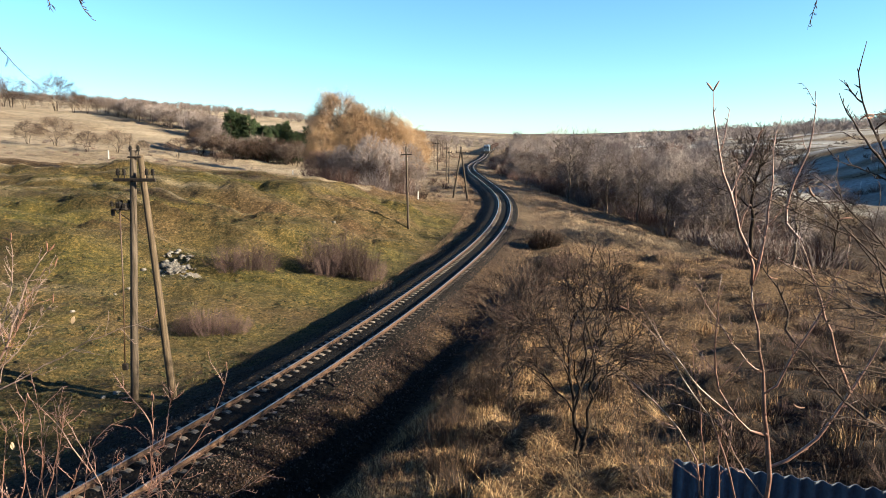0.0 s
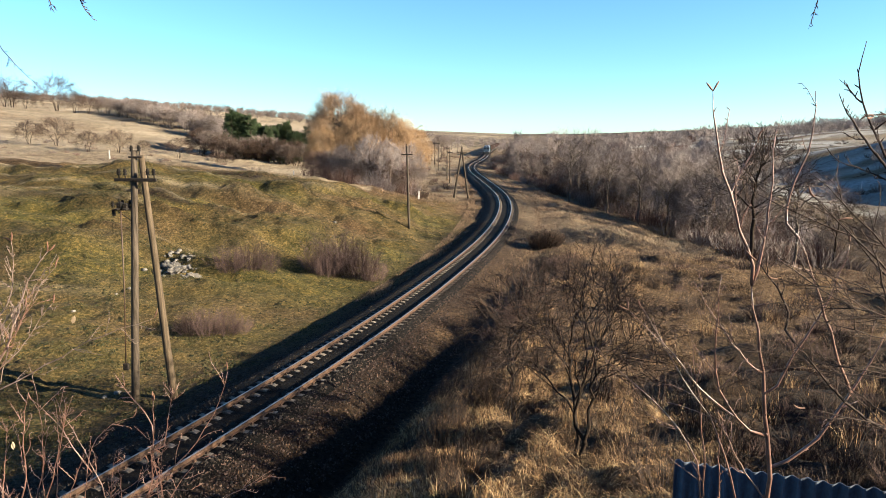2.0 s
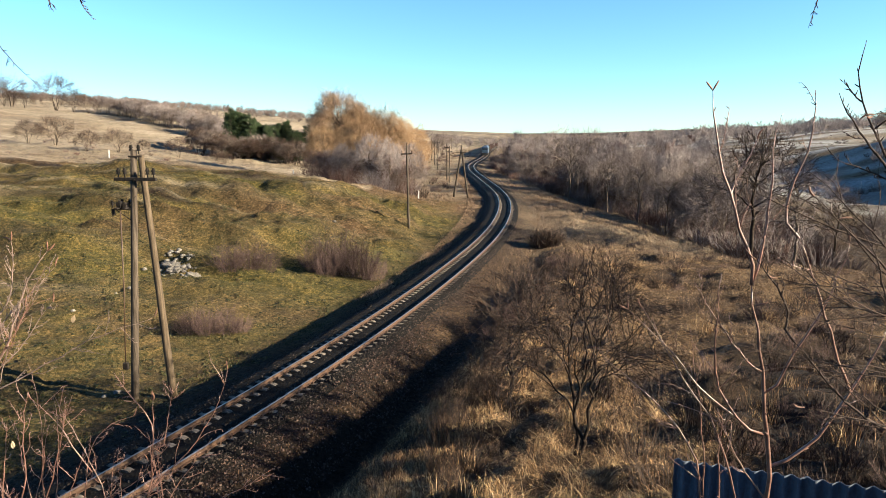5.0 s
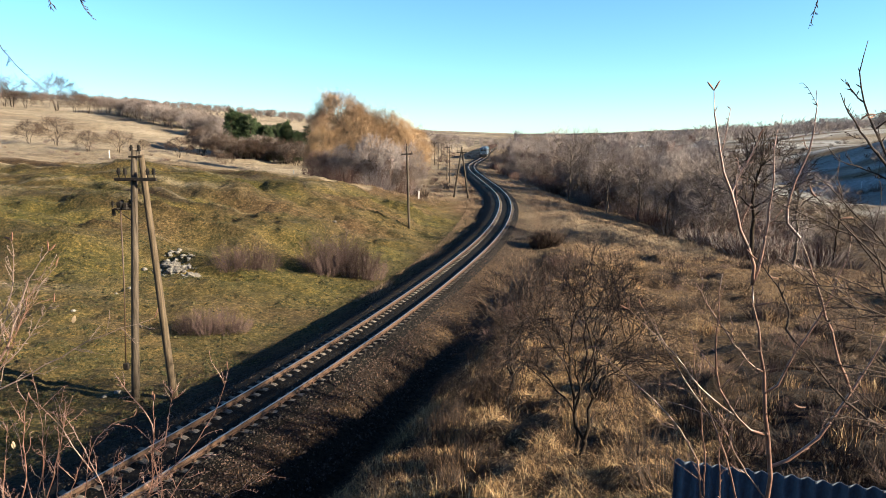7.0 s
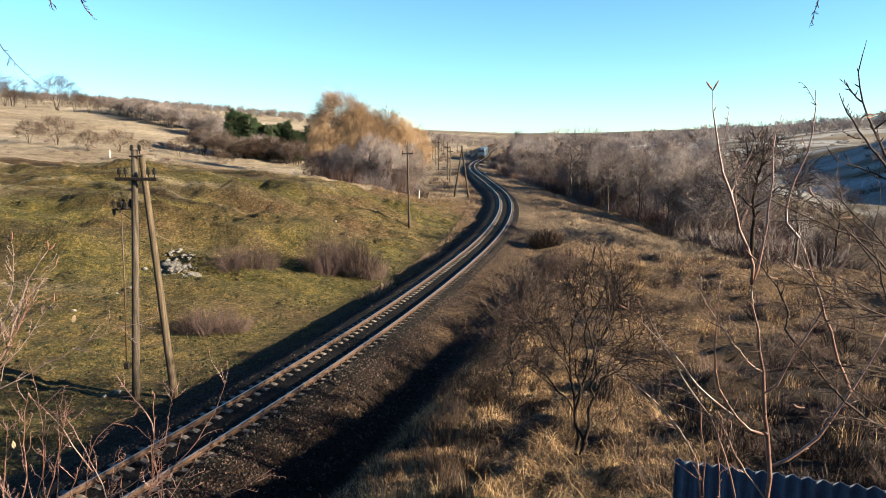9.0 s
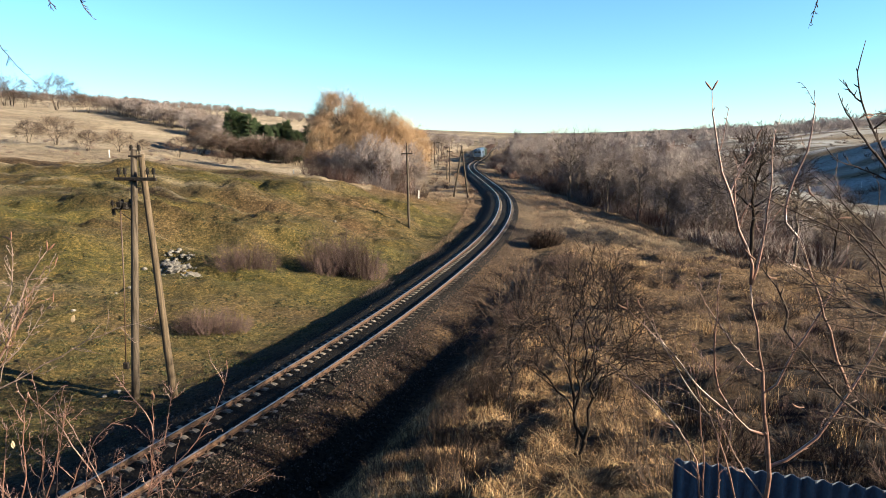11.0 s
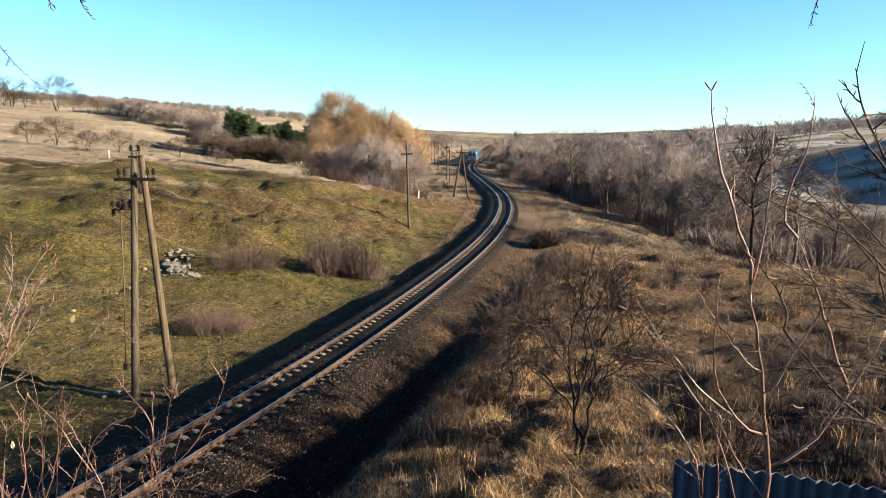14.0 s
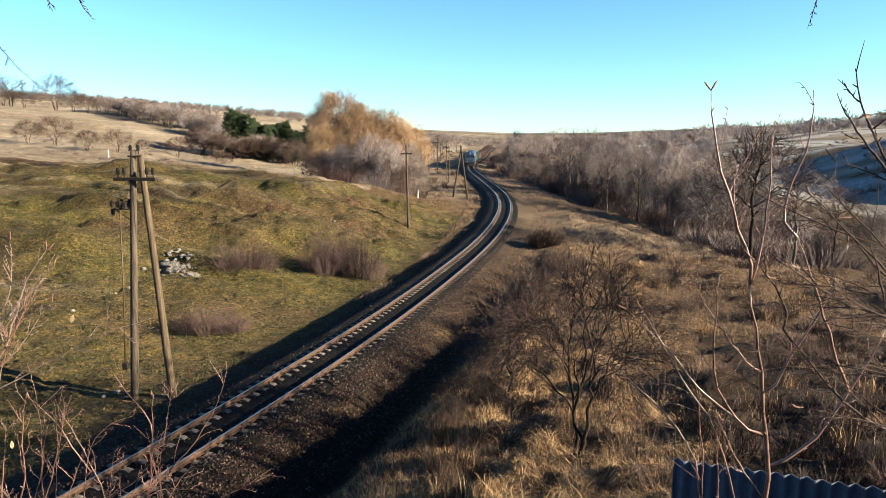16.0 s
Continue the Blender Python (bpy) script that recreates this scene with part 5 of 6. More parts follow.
def bogie(parent, y, axles, span):
    bm = bmesh.new()
    for s in (-1, 1):
        box(bm, (s * 1.02 - 0.08, y - span / 2 - 0.5, 0.45), (s * 1.02 + 0.08, y + span / 2 + 0.5, 0.78), 0.05)
    box(bm, (-1.0, y - 0.25, 0.5), (1.0, y + 0.25, 0.8), 0.04)
    b = part("bogie", bm, SOOT, parent, "black bogie frame")
    for k in range(axles):
        wheelset(b, y - span / 2 + span * k / (axles - 1))


def couplers(parent, half):
    for s in (-1, 1):
        bm = box(bmesh.new(), (-0.14, min(s * half, s * (half + 0.55)), 0.92), (0.14, max(s * half, s * (half + 0.55)), 1.18), 0.04)
        box(bm, (-0.22, min(s * (half + 0.4), s * (half + 0.6)), 0.85), (0.22, max(s * (half + 0.4), s * (half + 0.6)), 1.25), 0.04)
        part("coupler", bm, SOOT, parent)


def locomotive():
    """A diesel locomotive whose cab looks along -y."""
    ob = thing("locomotive", Matrix(), "sky-blue diesel locomotive with a rounded cab hauling wagons", "locomotive")
    L = 8.2
    ring = [(1.45, 1.15), (1.5, 1.6), (1.5, 3.3), (1.36, 3.75), (0.98, 4.08), (0.5, 4.24)]
    ring = ring + [(-x, z) for x, z in ring[::-1]]
    stations = ((-L, 0.84, 0.86), (-L + 0.18, 0.93, 0.93), (-L + 0.7, 0.99, 0.985), (-L + 1.4, 1, 1), (L - 0.2, 1, 1), (L, 0.97, 0.985))
    v = [(x * a, y, 1.15 + (z - 1.15) * b) for y, a, b in stations for x, z in ring]
    n = len(ring)
    f = [tuple(q) for q in sheet((len(stations), n))] + [(n * i, n * i + n, n * i + 2 * n - 1, n * i + n - 1) for i in range(len(stations) - 1)]
    f += [tuple(range(n)), tuple(range(len(v) - 1, len(v) - n - 1, -1))]
    body = part_mesh("body", mesh_of("body", v, f, BLUE), ob, "sky-blue body shell")
    part("stripe", box(bmesh.new(), (-1.515, -L + 1.4, 1.75), (1.515, L - 0.2, 2.15)), PALE_BLUE, body, "pale stripe along the sides")
    part("nose_band", box(bmesh.new(), (-1.3, -L - 0.02, 1.75), (1.3, -L + 0.1, 2.3), 0.02), PALE_BLUE, body, "pale band across the nose")
    for s in (-1, 1):
        bm = box(bmesh.new(), (min(s * 0.08, s * 1.12), -L - 0.015, 2.6), (max(s * 0.08, s * 1.12), -L + 0.1, 3.2), 0.03)
        w = part("windscreen", bm, PANE, body, "dark cab windscreen")
        part("wiper", box(bmesh.new(), (s * 0.55 - 0.015, -L - 0.04, 2.72), (s * 0.55 + 0.015, -L - 0.018, 3.2)), SOOT, w)
        bm = box(bmesh.new(), (min(s * 1.44, s * 1.52), -L + 1.2, 2.75), (max(s * 1.44, s * 1.52), -L + 2.1, 3.4), 0.02)
        part("side_window", bm, PANE, body)
        for k in range(4):
            y = -L + 4.2 + 2.6 * k
            part("louvre", box(bmesh.new(), (min(s * 1.44, s * 1.525), y, 2.5), (max(s * 1.44, s * 1.525), y + 1.5, 3.2), 0.02), SOOT, body, "dark radiator louvre")
        bm = bmesh.new()
        bmesh.ops.create_cone(bm, cap_ends=True, segments=14, radius1=0.13, radius2=0.11, depth=0.14, matrix=Matrix.Translation((s * 0.95, -L - 0.03, 1.55)) @ Matrix.Rotation(math.pi / 2, 4, "X"))
        part("buffer_lamp", bm, LAMP, body, "round white lamp")
    bm = bmesh.new()
    bmesh.ops.create_cone(bm, cap_ends=True, segments=18, radius1=0.22, radius2=0.18, depth=0.3, matrix=Matrix.Translation((0, -L + 0.15, 3.78)) @ Matrix.Rotation(math.pi / 2, 4, "X"))
    part("headlamp", bm, LAMP, body, "round roof headlamp")
    part("roof_hatch", box(bmesh.new(), (-0.6, -3, 4.16), (0.6, 5, 4.36), 0.06), SOOT, body)
    part("frame", box(bmesh.new(), (-1.5, -L - 0.05, 0.95), (1.5, L, 1.2), 0.03), SOOT, ob, "black underframe")
    part("snow_plough", box(bmesh.new(), (-1.35, -L - 0.25, 0.15), (1.35, -L + 0.05, 0.8), 0.08), SOOT, ob)
    part("fuel_tank", box(bmesh.new(), (-1.2, -1.6, 0.35), (1.2, 1.6, 1.0), 0.15), SOOT, ob)
    bogie(ob, -4.4, 3, 4.0)
    bogie(ob, 4.4, 3, 4.0)
    couplers(ob, L)
    return ob


def wagon(paint, label, top, covered=False):
    ob = thing("freight_wagon", Matrix(), label, "wagon", "wagons of the train")
    L = 6.3
    bm = bmesh.new()
    if covered:
        box(bm, (-1.5, -L, 1.2), (1.5, L, top), 0.05)
    else:
        for s in (-1, 1):
            box(bm, (min(s * 1.5, s * 1.42), -L, 1.2), (max(s * 1.5, s * 1.42), L, top))
            box(bm, (-1.42, min(s * L, s * (L - 0.08)), 1.2), (1.42, max(s * L, s * (L - 0.08)), top))
        box(bm, (-1.42, -L + 0.08, 1.2), (1.42, L - 0.08, 1.35))
    body = part("body", bm, paint, ob)
    for s in (-1, 1):
        for k in range(7):
            y = -L + 0.2 + (2 * L - 0.4) * k / 6
            part("rib", box(bmesh.new(), (min(s * 1.5, s * 1.58), y - 0.07, 1.2), (max(s * 1.5, s * 1.58), y + 0.07, top - 0.02)), paint, body)
    if covered:
        t = Tubes(10)
        t.add([Vector((0, -L, top - 1.35)), Vector((0, L, top - 1.35))], (1.85, 1.85), 22, cap=True)
        me = t.mesh("roof", paint, False)
        for v in me.vertices:
            v.co.z = max(v.co.z, top - 0.02)
            v.co.x = max(-1.52, min(1.52, v.co.x))
        part_mesh("roof", me, body)
    part("frame", box(bmesh.new(), (-1.4, -L - 0.1, 0.95), (1.4, L + 0.1, 1.2), 0.02), SOOT, ob)
    bogie(ob, -4.3, 2, 1.85)
    bogie(ob, 4.3, 2, 1.85)
    couplers(ob, L + 0.1)
    return ob


engine = locomotive()
first = wagon(GREEN, "dark green covered freight wagon", 3.7, True)
second = wagon(OXIDE, "rust-brown open freight wagon", 2.9)
TRAIN = [(engine, 0.0), (first, 15.9)]
for k in range(11):
    TRAIN.append((second if k == 0 else copy_thing(second, Matrix()), 15.9 + 14.0 * (k + 1)))


# ---- corrugated fence ----
SLATE = surface("grey_blue_corrugated_slate", (0.04, 0.06, 0.10), (0.11, 0.14, 0.19), 3.0, 0.75, 0, 30, 0.4, 0.004, vary=0.35)


def corrugated_fence():
    a, b = Vector((2.18, 5.75, 0)), Vector((3.59, 4.9, 0))
    way = (b - a).normalized()
    turn = math.atan2(way.y, way.x)
    f = thing("corrugated_fence", Matrix.Translation(a) @ Matrix.Rotation(turn, 4, "Z"), "low fence of weathered blue-grey corrugated sheets on the slope", "fence")
    for k in range(3):
        w, n = 1.12, 100
        v = []
        xs = [w * i / n for i in range(n + 1)]
        foot = min(ground_z(*(a + way * (k * 1.06 + x)).xy) for x in (0, w / 2, w)) - 0.15
        top = 6.52
        for side in (0, 1):
            for z in (foot, top):
                for i, x in enumerate(xs):
                    wave = 0.026 * math.sin(2 * math.pi * x / 0.118)
                    chip = 0.012 * noise.noise((x * 9, k * 3.3, 0)) if z == top else 0
                    v.append((x + k * 1.06, wave + side * 0.009 - 0.012 * k, z + chip + 0.115 * (x + k * 1.06)))
        m = n + 1
        fs = []
        for i in range(n):
            fs += [(i, i + 1, m + i + 1, m + i), (2 * m + i + 1, 2 * m + i, 3 * m + i, 3 * m + i + 1), (m + i, m + i + 1, 3 * m + i + 1, 3 * m + i)]
        fs += [(0, m, 3 * m, 2 * m), (m - 1, 3 * m - 1, 4 * m - 1, 2 * m - 1)]
        part_mesh("sheet", mesh_of("sheet", v, fs, SLATE), f)


corrugated_fence()

# ---- saplings and twigs close to the eye ----
STEM = surface("red_brown_sapling_bark", (0.11, 0.05, 0.034), (0.38, 0.205, 0.145), 25, 0.4, 0, 160, 0.4, 0.001, vary=0.15)
GREY_STEM = surface("grey_sapling_bark", (0.03, 0.02, 0.016), (0.12, 0.08, 0.06), 25, 0.83, 0, 160, 0.4, 0.001, vary=0.15)
PALE_STEM = surface("pale_birch_twig_bark", (0.13, 0.08, 0.062), (0.38, 0.265, 0.21), 25, 0.6, 0, 160, 0.4, 0.001, vary=0.15)
CATKIN = surface("rusty_catkin", (0.14, 0.06, 0.035), (0.30, 0.14, 0.075), 60, 0.8, 0, 400, 0.9, 0.001)
DEAD_LEAF = surface("pale_dead_leaf", (0.36, 0.24, 0.12), (0.50, 0.36, 0.20), 30, 0.7)


def arc(x, y, z, lean0, lean1, length, dy, rng, n=10, mid=None):
    """Points of a twig that starts at x, y, z; its lean from the upright, to the right, goes from lean0 by mid to lean1."""
    mid = (lean0 + lean1) / 2 if mid is None else mid
    pts, p = [Vector((x, y, z))], Vector((x, y, z))
    for i in range(n):
        t = (i + 0.5) / n
        a = radians(lean0 * (1 - t) * (1 - 2 * t) + 4 * mid * t * (1 - t) + lean1 * t * (2 * t - 1) + rng.choice((-1, 1)) * rng.uniform(2, 7))
        p = p + Vector((math.sin(a), dy + rng.uniform(-.05, .05), math.cos(a))) * (length / n)
        pts.append(p.copy())
    return pts


def catkin(parent, at, way, rng, length=0.036):
    t, d, p, pts = Tubes(6), way.normalized(), at.copy(), [at.copy()]
    side = bent(Vector((0, 0, rng.choice((1, 1, -1)))), rng, 0.5)
    for i in range(6):
        d = (d + side * 0.2).normalized()
        p = p + d * (length / 6)
        pts.append(p.copy())
    t.add(pts, [0.001, 0.0021, 0.0025, 0.0026, 0.0024, 0.0019, 0.0007], cap=True)
    part_mesh("catkin", t.mesh("catkin", CATKIN), parent, "rusty brown hanging catkin")


GROWN = {}


def twiggy(plant, origin, x, y, z, lean0, lean1, length, r, rng, bark, root=None, catkins=0, spurs=3, dy=None, mid=None):
    """One branch of a sapling with its buds and side spurs, drawn relative to the plant's foot."""
    pts = arc(x, y, z, lean0, lean1, length, rng.uniform(-.12, .12) if dy is None else dy, rng, mid=mid)
    known = GROWN.setdefault(plant.name, [])
    if root is None and known:
        near = min(known, key=lambda q: (q - pts[0]).length)
        pts = [near] + pts[1:] if (near - pts[0]).length < 0.06 else [near] + pts
    if root is not None:
        first, d = pts[0], (pts[1] - pts[0])
        k = (first - root).length
        mid = first - d.normalized() * min(0.3 * k, 0.25)
        pts = [root, root.lerp(mid, 0.5) + Vector((0, 0.01, 0.01)), mid] + pts
    r = r * 1.15
    known += pts + [p.lerp(q, 0.5) for p, q in zip(pts, pts[1:])]
    pts = [q - origin for q in pts]
    n = len(pts) - 1
    rad = [r * (1 - 0.5 * i / n - 0.3 * (i / n) ** 4) for i in range(n + 1)]
    t = Tubes(7)
    t.add(pts, rad, cap=True)
    for i in range(2, n):
        d = (pts[i + 1] - pts[i]).normalized()
        e = bent(d, rng, 0.5)
        q = pts[i] + e * 0.002
        t.add([pts[i], pts[i] + e * (0.006 + r * 0.6), pts[i] + e * (0.012 + r)], [rad[i] * 0.7, rad[i] * 0.5 + 0.0007, 0.0004], 5)
    ob = part_mesh("branch", t.mesh("branch", bark), plant)
    for s in range(spurs):
        i = rng.randint(n // 3, n - 1)
        d = (pts[i + 1] - pts[i]).normalized()
        a = radians(rng.choice((-1, 1)) * rng.uniform(25, 55))
        e = Vector((d.x * math.cos(a) + d.z * math.sin(a), d.y + rng.uniform(-.3, .3), d.z * math.cos(a) - d.x * math.sin(a)))
        l = length * rng.uniform(0.08, 0.24)
        q, w, line = pts[i].copy(), e.normalized(), [pts[i].copy()]
        for c in range(4):
            w = (bent(w, rng, 0.16) + d * 0.14).normalized()
            q = q + w * (l / 4)
            line.append(q.copy())
        fat = max(rad[i] * 0.5, 0.0011)
        t = Tubes(5)
        t.add(line, [fat, fat * 0.9, fat * 0.8, fat * 0.75, fat * 0.6], cap=True)
        for c in (1, 2, 3):
            w = bent(w, rng, 0.6)
            t.add([line[c], line[c] + w * 0.007, line[c] + w * 0.011], [fat * 0.8, fat * 0.9, 0.0003], 5)
        t.add([line[4], line[4] + w * 0.006, line[4] + w * 0.012], [fat * 0.6, fat * 0.95, 0.0003], 5)
        part_mesh("spur", t.mesh("spur", bark), ob)
    for s in range(catkins):
        a = radians(30 if s else -30)
        d = (pts[-1] - pts[-2]).normalized()
        catkin(ob, pts[-1], Vector((d.x * math.cos(a) + d.z * math.sin(a), d.y + rng.uniform(-.2, .2), d.z * math.cos(a) - d.x * math.sin(a))), rng)
    return ob


def plant(name, foot, label):
    x, y = foot
    o = Vector((x, y, ground_z(x, y) - 0.03))
    return thing(name, Matrix.Translation(o), label, "sapling"), o


# x, z, lean at the foot, the middle and the tip, length, radius in mm, catkins
SAPLING = (
    (0.93, 9.11, -15, -22, -1, 0.59, 4.6, 2), (0.93, 9.11, 5, 1, -1, 0.44, 3.6, 0), (0.83, 9.37, 17, 32, 19, 0.18, 2.6, 1), (1.02, 8.53, 72, 29, 23, 0.57, 5.0, 0),
    (1.24, 8.78, -32, -25, -27, 0.53, 4.2, 0), (1.01, 9.25, -19, 15, -21, 0.43, 3.4, 0), (0.99, 8.75, 25, 21, 9, 0.53, 3.4, 1), (1.00, 8.63, -71, -17, -3, 0.61, 3.6, 0),
    (0.98, 8.83, -57, -35, -33, 0.40, 2.8, 0), (0.89, 8.69, -51, -41, -37, 0.44, 2.8, 1))
SUCKERS = ((0.92, 8.42, -17, -32, -41, 0.71, 3.2, 2), (0.81, 8.42, 1, -37, -44, 0.61, 3.2, 1), (0.82, 8.42, -2, -13, -8, 0.58, 2.4, 0), (1.01, 8.42, -30, -30, -13, 0.33, 2.6, 0), (0.87, 8.42, -2, -8, 11, 0.27, 2.2, 1))
rng = random.Random(77)


def grown(ob, o, rows, y, bark, root=None, spurs=3):
    for x, z, l0, l1, l2, length, r, catkins in rows:
        twiggy(ob, o, x, y, z, l0, l2, length, r / 1000, rng, bark, root(z) if root else None, catkins, spurs, mid=l1)


sapling, o = plant("sapling", (1.14, 1.9), "red-brown leafless sapling with catkins growing on the bank")
twiggy(sapling, o, 1.02, 1.9, 8.42, 0, -12, 0.70, 0.0075, rng, STEM, o + Vector((0, 0, -0.1)), 0, 0, 0.0, -9)
grown(sapling, o, SAPLING, 1.9, STEM, None, 3)
grown(sapling, o, SUCKERS, 1.9, STEM, lambda z: o + Vector((-0.08, 0, 0)), 3)

TALL = (
    (1.16, 8.79, -59, -50, -43, 0.39, 4.0, 0), (0.86, 9.04, 31, -29, -34, 0.23, 2.8, 1), (1.10, 9.44, -42, -43, -33, 0.27, 3.2, 0), (1.11, 9.44, -33, -24, 18, 0.36, 3.0, 0), (0.99, 9.63, -37, -43, -53, 0.06, 1.6, 0),
    (1.10, 9.43, -67, -66, -77, 0.16, 2.0, 0), (1.13, 9.19, -51, -45, -44, 0.31, 2.6, 1), (1.14, 9.07, -32, -20, -50, 0.32, 2.4, 1), (1.13, 9.14, -66, -68, -70, 0.21, 2.2, 0), (1.14, 9.11, -102, -97, -96, 0.18, 2.0, 0),
    (1.08, 9.59, -70, -85, -110, 0.05, 1.8, 2))
shrub, o = plant("tall_sapling", (1.42, 1.6), "tall grey-barked leafless sapling with spreading branches")
twiggy(shrub, o, 1.40, 1.6, 8.3, -4, 0, 1.5, 0.011, rng, GREY_STEM, o + Vector((0, 0, -0.1)), 0, 0, 0.0)
grown(shrub, o, TALL[:1], 1.6, GREY_STEM, lambda z: Vector((1.39, 1.6, z - 0.16)), 5)
grown(shrub, o, TALL[1:2], 1.6, GREY_STEM, None, 3)
grown(shrub, o, TALL[2:4], 1.6, GREY_STEM, lambda z: Vector((1.39, 1.6, z - 0.2)), 3)
grown(shrub, o, TALL[4:5] + TALL[10:], 1.6, GREY_STEM, None, 0)
grown(shrub, o, TALL[5:10], 1.6, GREY_STEM, lambda z: Vector((1.39, 1.6, z - 0.1)), 5)
for x, z, l0, l1, l in ((1.38, 8.93, -88, -82, 0.68), (1.39, 9.09, -90, -84, 0.45), (1.38, 8.79, -92, -78, 0.40), (1.38, 8.99, -80, -72, 0.52), (1.39, 8.86, -72, -95, 0.60), (1.39, 9.16, -84, -96, 0.36)):
    twiggy(shrub, o, x, 1.6, z, l0, l1, l, 0.002, rng, GREY_STEM, None, 0, 6)

for k in range(14):
    a = rng.uniform(-100, -38)
    twiggy(shrub, o, 1.38, 1.6 + rng.uniform(-.1, .2), rng.uniform(8.55, 9.3), a, a + rng.uniform(-25, 25), rng.uniform(0.3, 0.62), rng.uniform(0.0017, 0.0028), rng, GREY_STEM, None, int(k % 5 == 0), 6)

LOW_LEFT = (
    (-1.08, 8.24, 16, 8, 5, 0.40, 2.8, 2), (-1.10, 8.24, 46, 36, 18, 0.59, 2.4, 1), (-1.54, 8.24, 19, 6, 25, 0.43, 2.6, 0), (-1.45, 8.24, 21, 17, 29, 0.42, 2.2, 0), (-1.61, 8.24, 7, 7, 7, 0.28, 2.2, 0), (-1.31, 8.24, 13, 28, 89, 0.39, 2.0, 1),
    (-1.01, 8.42, 15, 14, 4, 0.24, 2.0, 0), (-1.04, 8.50, -11, -38, -35, 0.24, 2.0, 0), (-1.26, 8.31, -27, -30, -41, 0.37, 2.2, 1))
HIGH_LEFT = ((-1.55, 8.78, 35, 26, 53, 0.44, 3.6, 2), (-1.57, 8.66, 68, 64, 77, 0.62, 2.4, 1), (-1.54, 8.93, 48, 15, -4, 0.28, 2.4, 2), (-1.54, 8.89, 43, 50, 39, 0.30, 2.2, 1), (-1.56, 8.74, 62, 36, 54, 0.30, 2.0, 1))
low_shrub, o = plant("low_shrub", (-1.35, 2.2), "thin red-twigged leafless shrub on the bank")
grown(low_shrub, o, LOW_LEFT[:6], 2.2, STEM, lambda z: o + Vector((rng.uniform(-.1, .1), rng.uniform(-.08, .08), 0)), 7)
grown(low_shrub, o, LOW_LEFT[6:], 2.2, STEM, None, 5)
for k in range(24):
    a = rng.uniform(-40, 55)
    twiggy(low_shrub, o, rng.uniform(-1.6, -1.0), 2.2 + rng.uniform(-.15, .2), rng.uniform(8.0, 8.15), a, a + rng.uniform(-40, 40), rng.uniform(0.25, 0.55), rng.uniform(0.0013, 0.0022), rng, STEM, o + Vector((rng.uniform(-.1, .1), 0, 0)), int(k % 6 == 0), 6)
side_shrub, o = plant("side_shrub", (-1.85, 2.2), "pale-twigged leafless birch shrub with catkins")
grown(side_shrub, o, HIGH_LEFT, 2.2, PALE_STEM, lambda z: o + Vector((rng.uniform(-.05, .05), rng.uniform(-.05, .05), 0)), 8)
for k in range(8):
    a = rng.uniform(8, 62)
    twiggy(side_shrub, o, rng.uniform(-1.74, -1.6), 2.2 + rng.uniform(-.15, .15), rng.uniform(8.45, 8.75), a, a + rng.uniform(-25, 25), rng.uniform(0.3, 0.5), rng.uniform(0.0014, 0.0022), rng, STEM if k % 2 else PALE_STEM, o + Vector((rng.uniform(-.05, .05), rng.uniform(-.05, .05), 0)), int(k % 4 == 0), 7)

# the tree overhead, of which only the hanging twigs come into view
over, o = plant("overhanging_tree", (-2.5, 0.9), "slender leafless birch whose hanging twigs reach over the view")
for a, b, r0 in (((-2.5, 0.9, 7.3), (-2.45, 0.95, 11.5), 0.06), ((-2.47, 0.93, 10.0), (-1.0, 2.0, 10.12), 0.014), ((-2.46, 0.95, 10.6), (1.25, 2.0, 10.25), 0.02)):
    a, b = Vector(a), Vector(b)
    part_mesh("limb", Tubes(8).add([a.lerp(b, i / 6) + Vector((0, 0, 0.09 * math.sin(i * math.pi / 6))) - o for i in range(7)], [r0 * (1 - 0.09 * i) for i in range(7)], cap=True).mesh("limb", GREY_STEM), over)
for x, z, l0, l1, l, top in ((-1.34, 9.87, 160, 121, 0.23, 10.1), (-1.06, 9.95, 166, 135, 0.085, 10.12), (-1.15, 9.97, 176, 170, 0.065, 10.12), (1.09, 9.95, -167, -168, 0.10, 10.28), (-1.02, 9.99, 160, 150, 0.05, 10.12)):
    twiggy(over, o, x, 2.0, z, l0, l1, l, 0.0016, rng, GREY_STEM, Vector((x - 0.03, 1.97 if x > 0 else 1.9, top)), 0, 1)


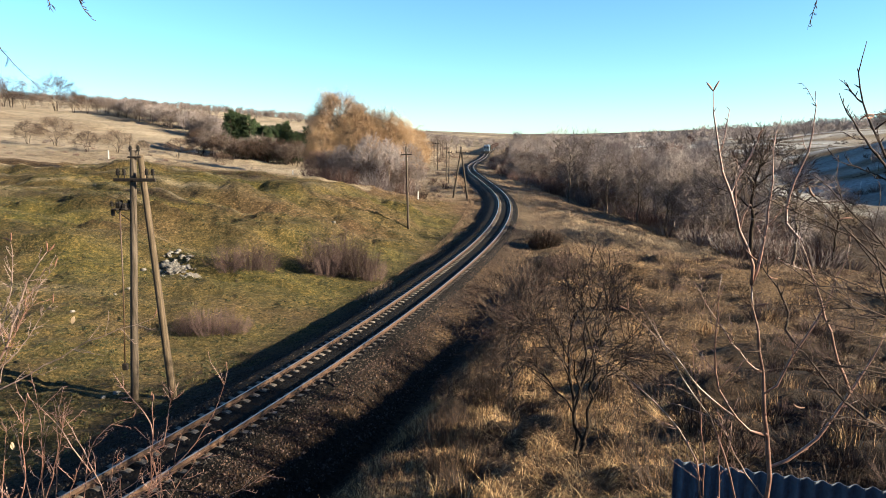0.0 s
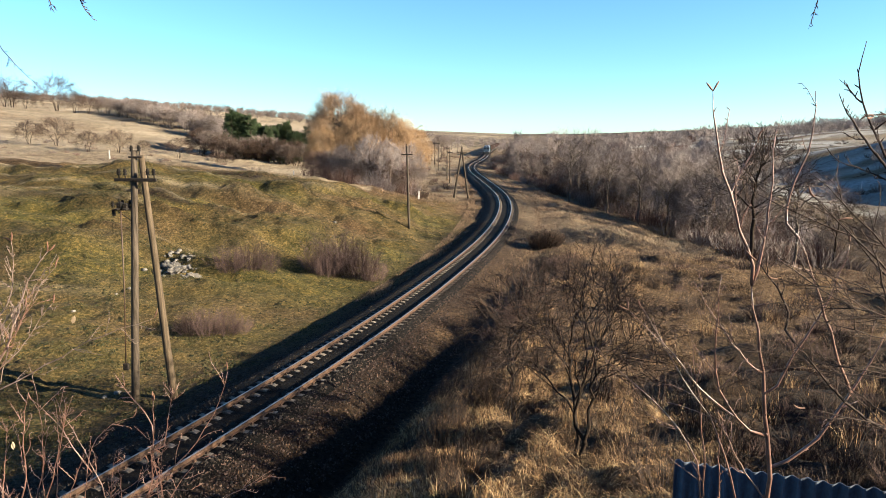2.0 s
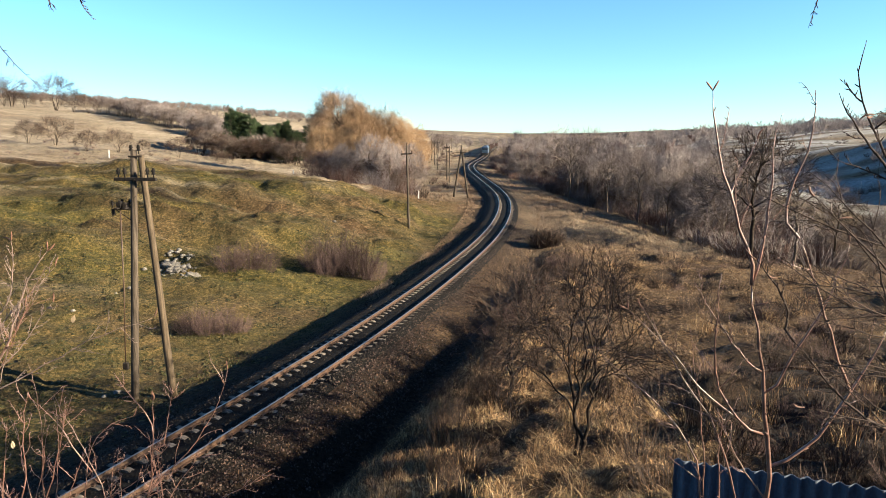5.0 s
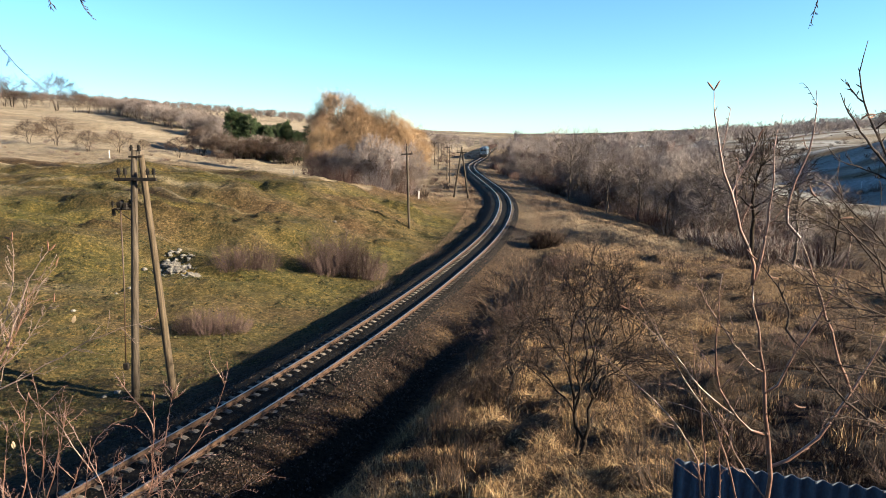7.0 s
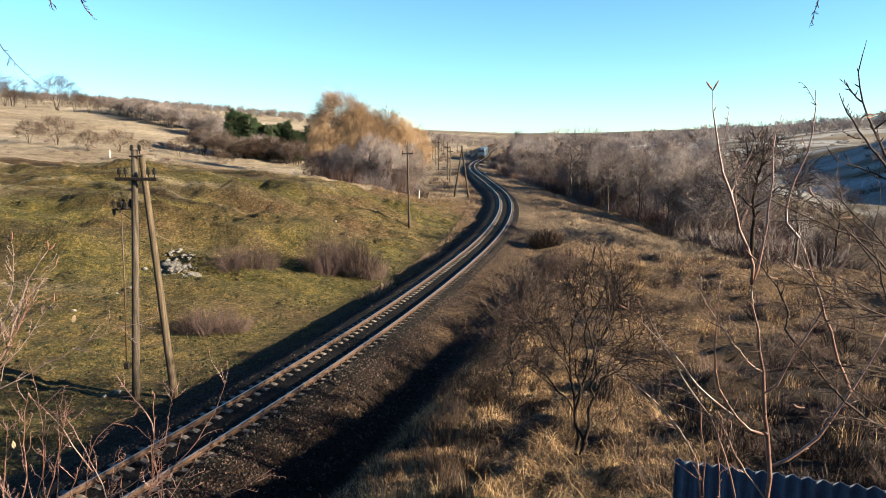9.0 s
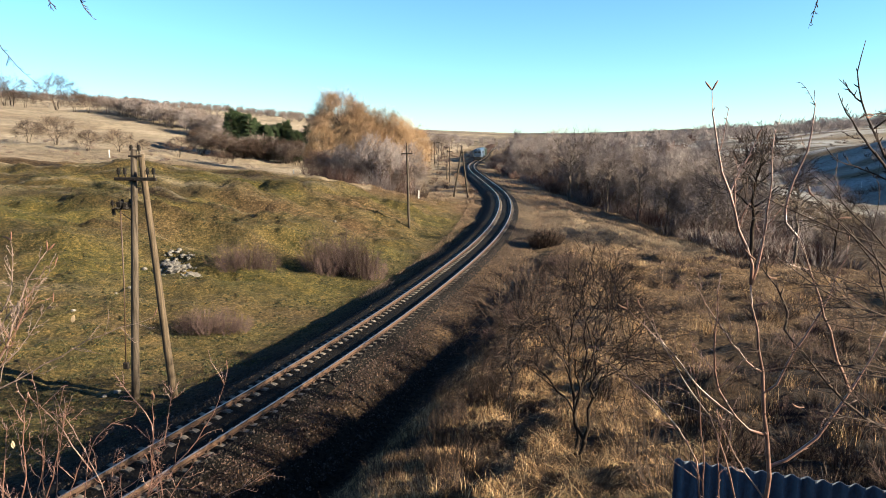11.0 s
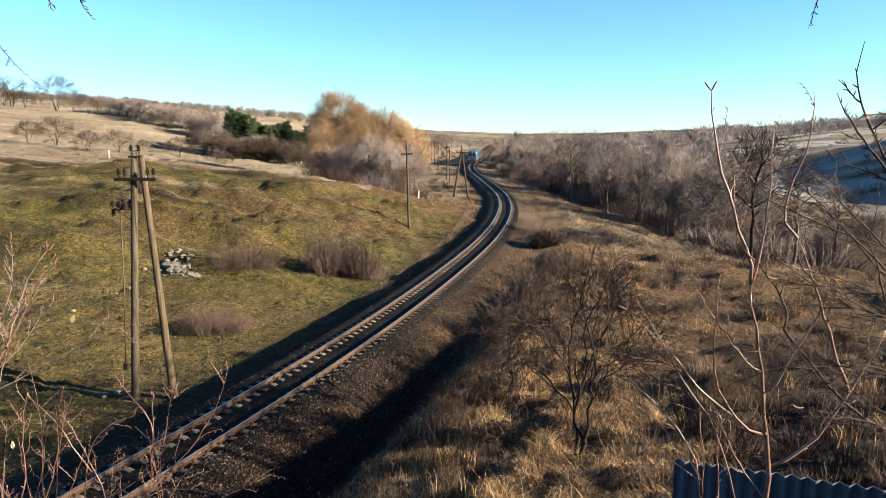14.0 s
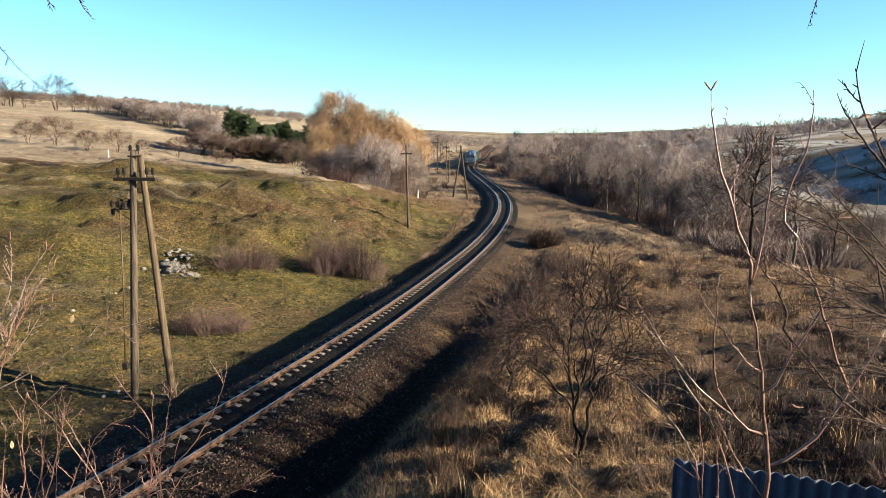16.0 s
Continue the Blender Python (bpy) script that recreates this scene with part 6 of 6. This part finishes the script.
def dead_leaf(parent, at, o, turn):
    bm = bmesh.new()
    out = [(0, 0), (0.006, 0.008), (0.007, 0.016), (0.004, 0.024), (0, 0.03), (-0.004, 0.024), (-0.007, 0.016), (-0.006, 0.008)]
    rings = [[bm.verts.new((x, y, 0.12 * abs(x) + dz + 2.5 * (y - 0.015) ** 2)) for x, y in out] for dz in (0, 0.0006)]
    bm.faces.new(rings[1])
    bm.faces.new(rings[0][::-1])
    for i in range(8):
        bm.faces.new((rings[0][i], rings[0][(i + 1) % 8], rings[1][(i + 1) % 8], rings[1][i]))
    ob = part("dead_leaf", bm, DEAD_LEAF, parent, "curled pale dead leaf")
    ob.matrix_basis = Matrix.Translation(at - o) @ Euler(turn).to_matrix().to_4x4()


o = low_shrub.location
dead_leaf(low_shrub, Vector((-1.55, 2.2, 8.43)), o, (1.2, 0.2, 1.0))
o = side_shrub.location
dead_leaf(side_shrub, Vector((-1.29, 2.2, 8.9)), o, (1.4, 0.3, 0.4))


# ---- what moves ----
def motions():
    """The train comes down the line at an even pace; the saplings stir in the wind."""
    ys = np.linspace(100, 700, 6001)
    run = np.concatenate([[0], np.cumsum(np.hypot(np.diff(track_x(ys)), 0.1))])
    front = float(np.interp(331.0, ys, run))
    for ob, back in TRAIN:
        rows = []
        for k in range(33):
            s = front - 8.6 * 0.5 * k + 8.2 + back
            y0, y1 = (float(np.interp(s + d, run, ys)) for d in (-4.3, 4.3))
            x0, x1 = float(track_x(y0)), float(track_x(y1))
            rows.append((0.5 * k, pose((x0 + x1) / 2, (y0 + y1) / 2, 0, 0, 0, -math.degrees(math.atan2(x1 - x0, y1 - y0)))))
        walk(ob, rows)
    wind = ((0, 0), (0.5, -1), (1, 0), (1.5, 0.6), (2, -1.5), (2.5, -3), (3, 0), (3.5, -1.5), (4, -3), (5.2, -1), (6.5, -1.5), (7, 0), (8, 1.6), (8.5, 0), (9, -2.4), (10.2, -3.4), (11.5, -2.4), (12.5, -3.8), (13.5, -3), (14.5, -4), (15.2, -3), (16, -3))
    for ob, much in ((sapling, 1.0), (shrub, 1.0), (low_shrub, 0.35), (side_shrub, 0.5)):
        x, y, z = ob.location
        walk(ob, [(t, pose(x, y, z, 0, w * 0.042 * much, 0)) for t, w in wind])


motions()
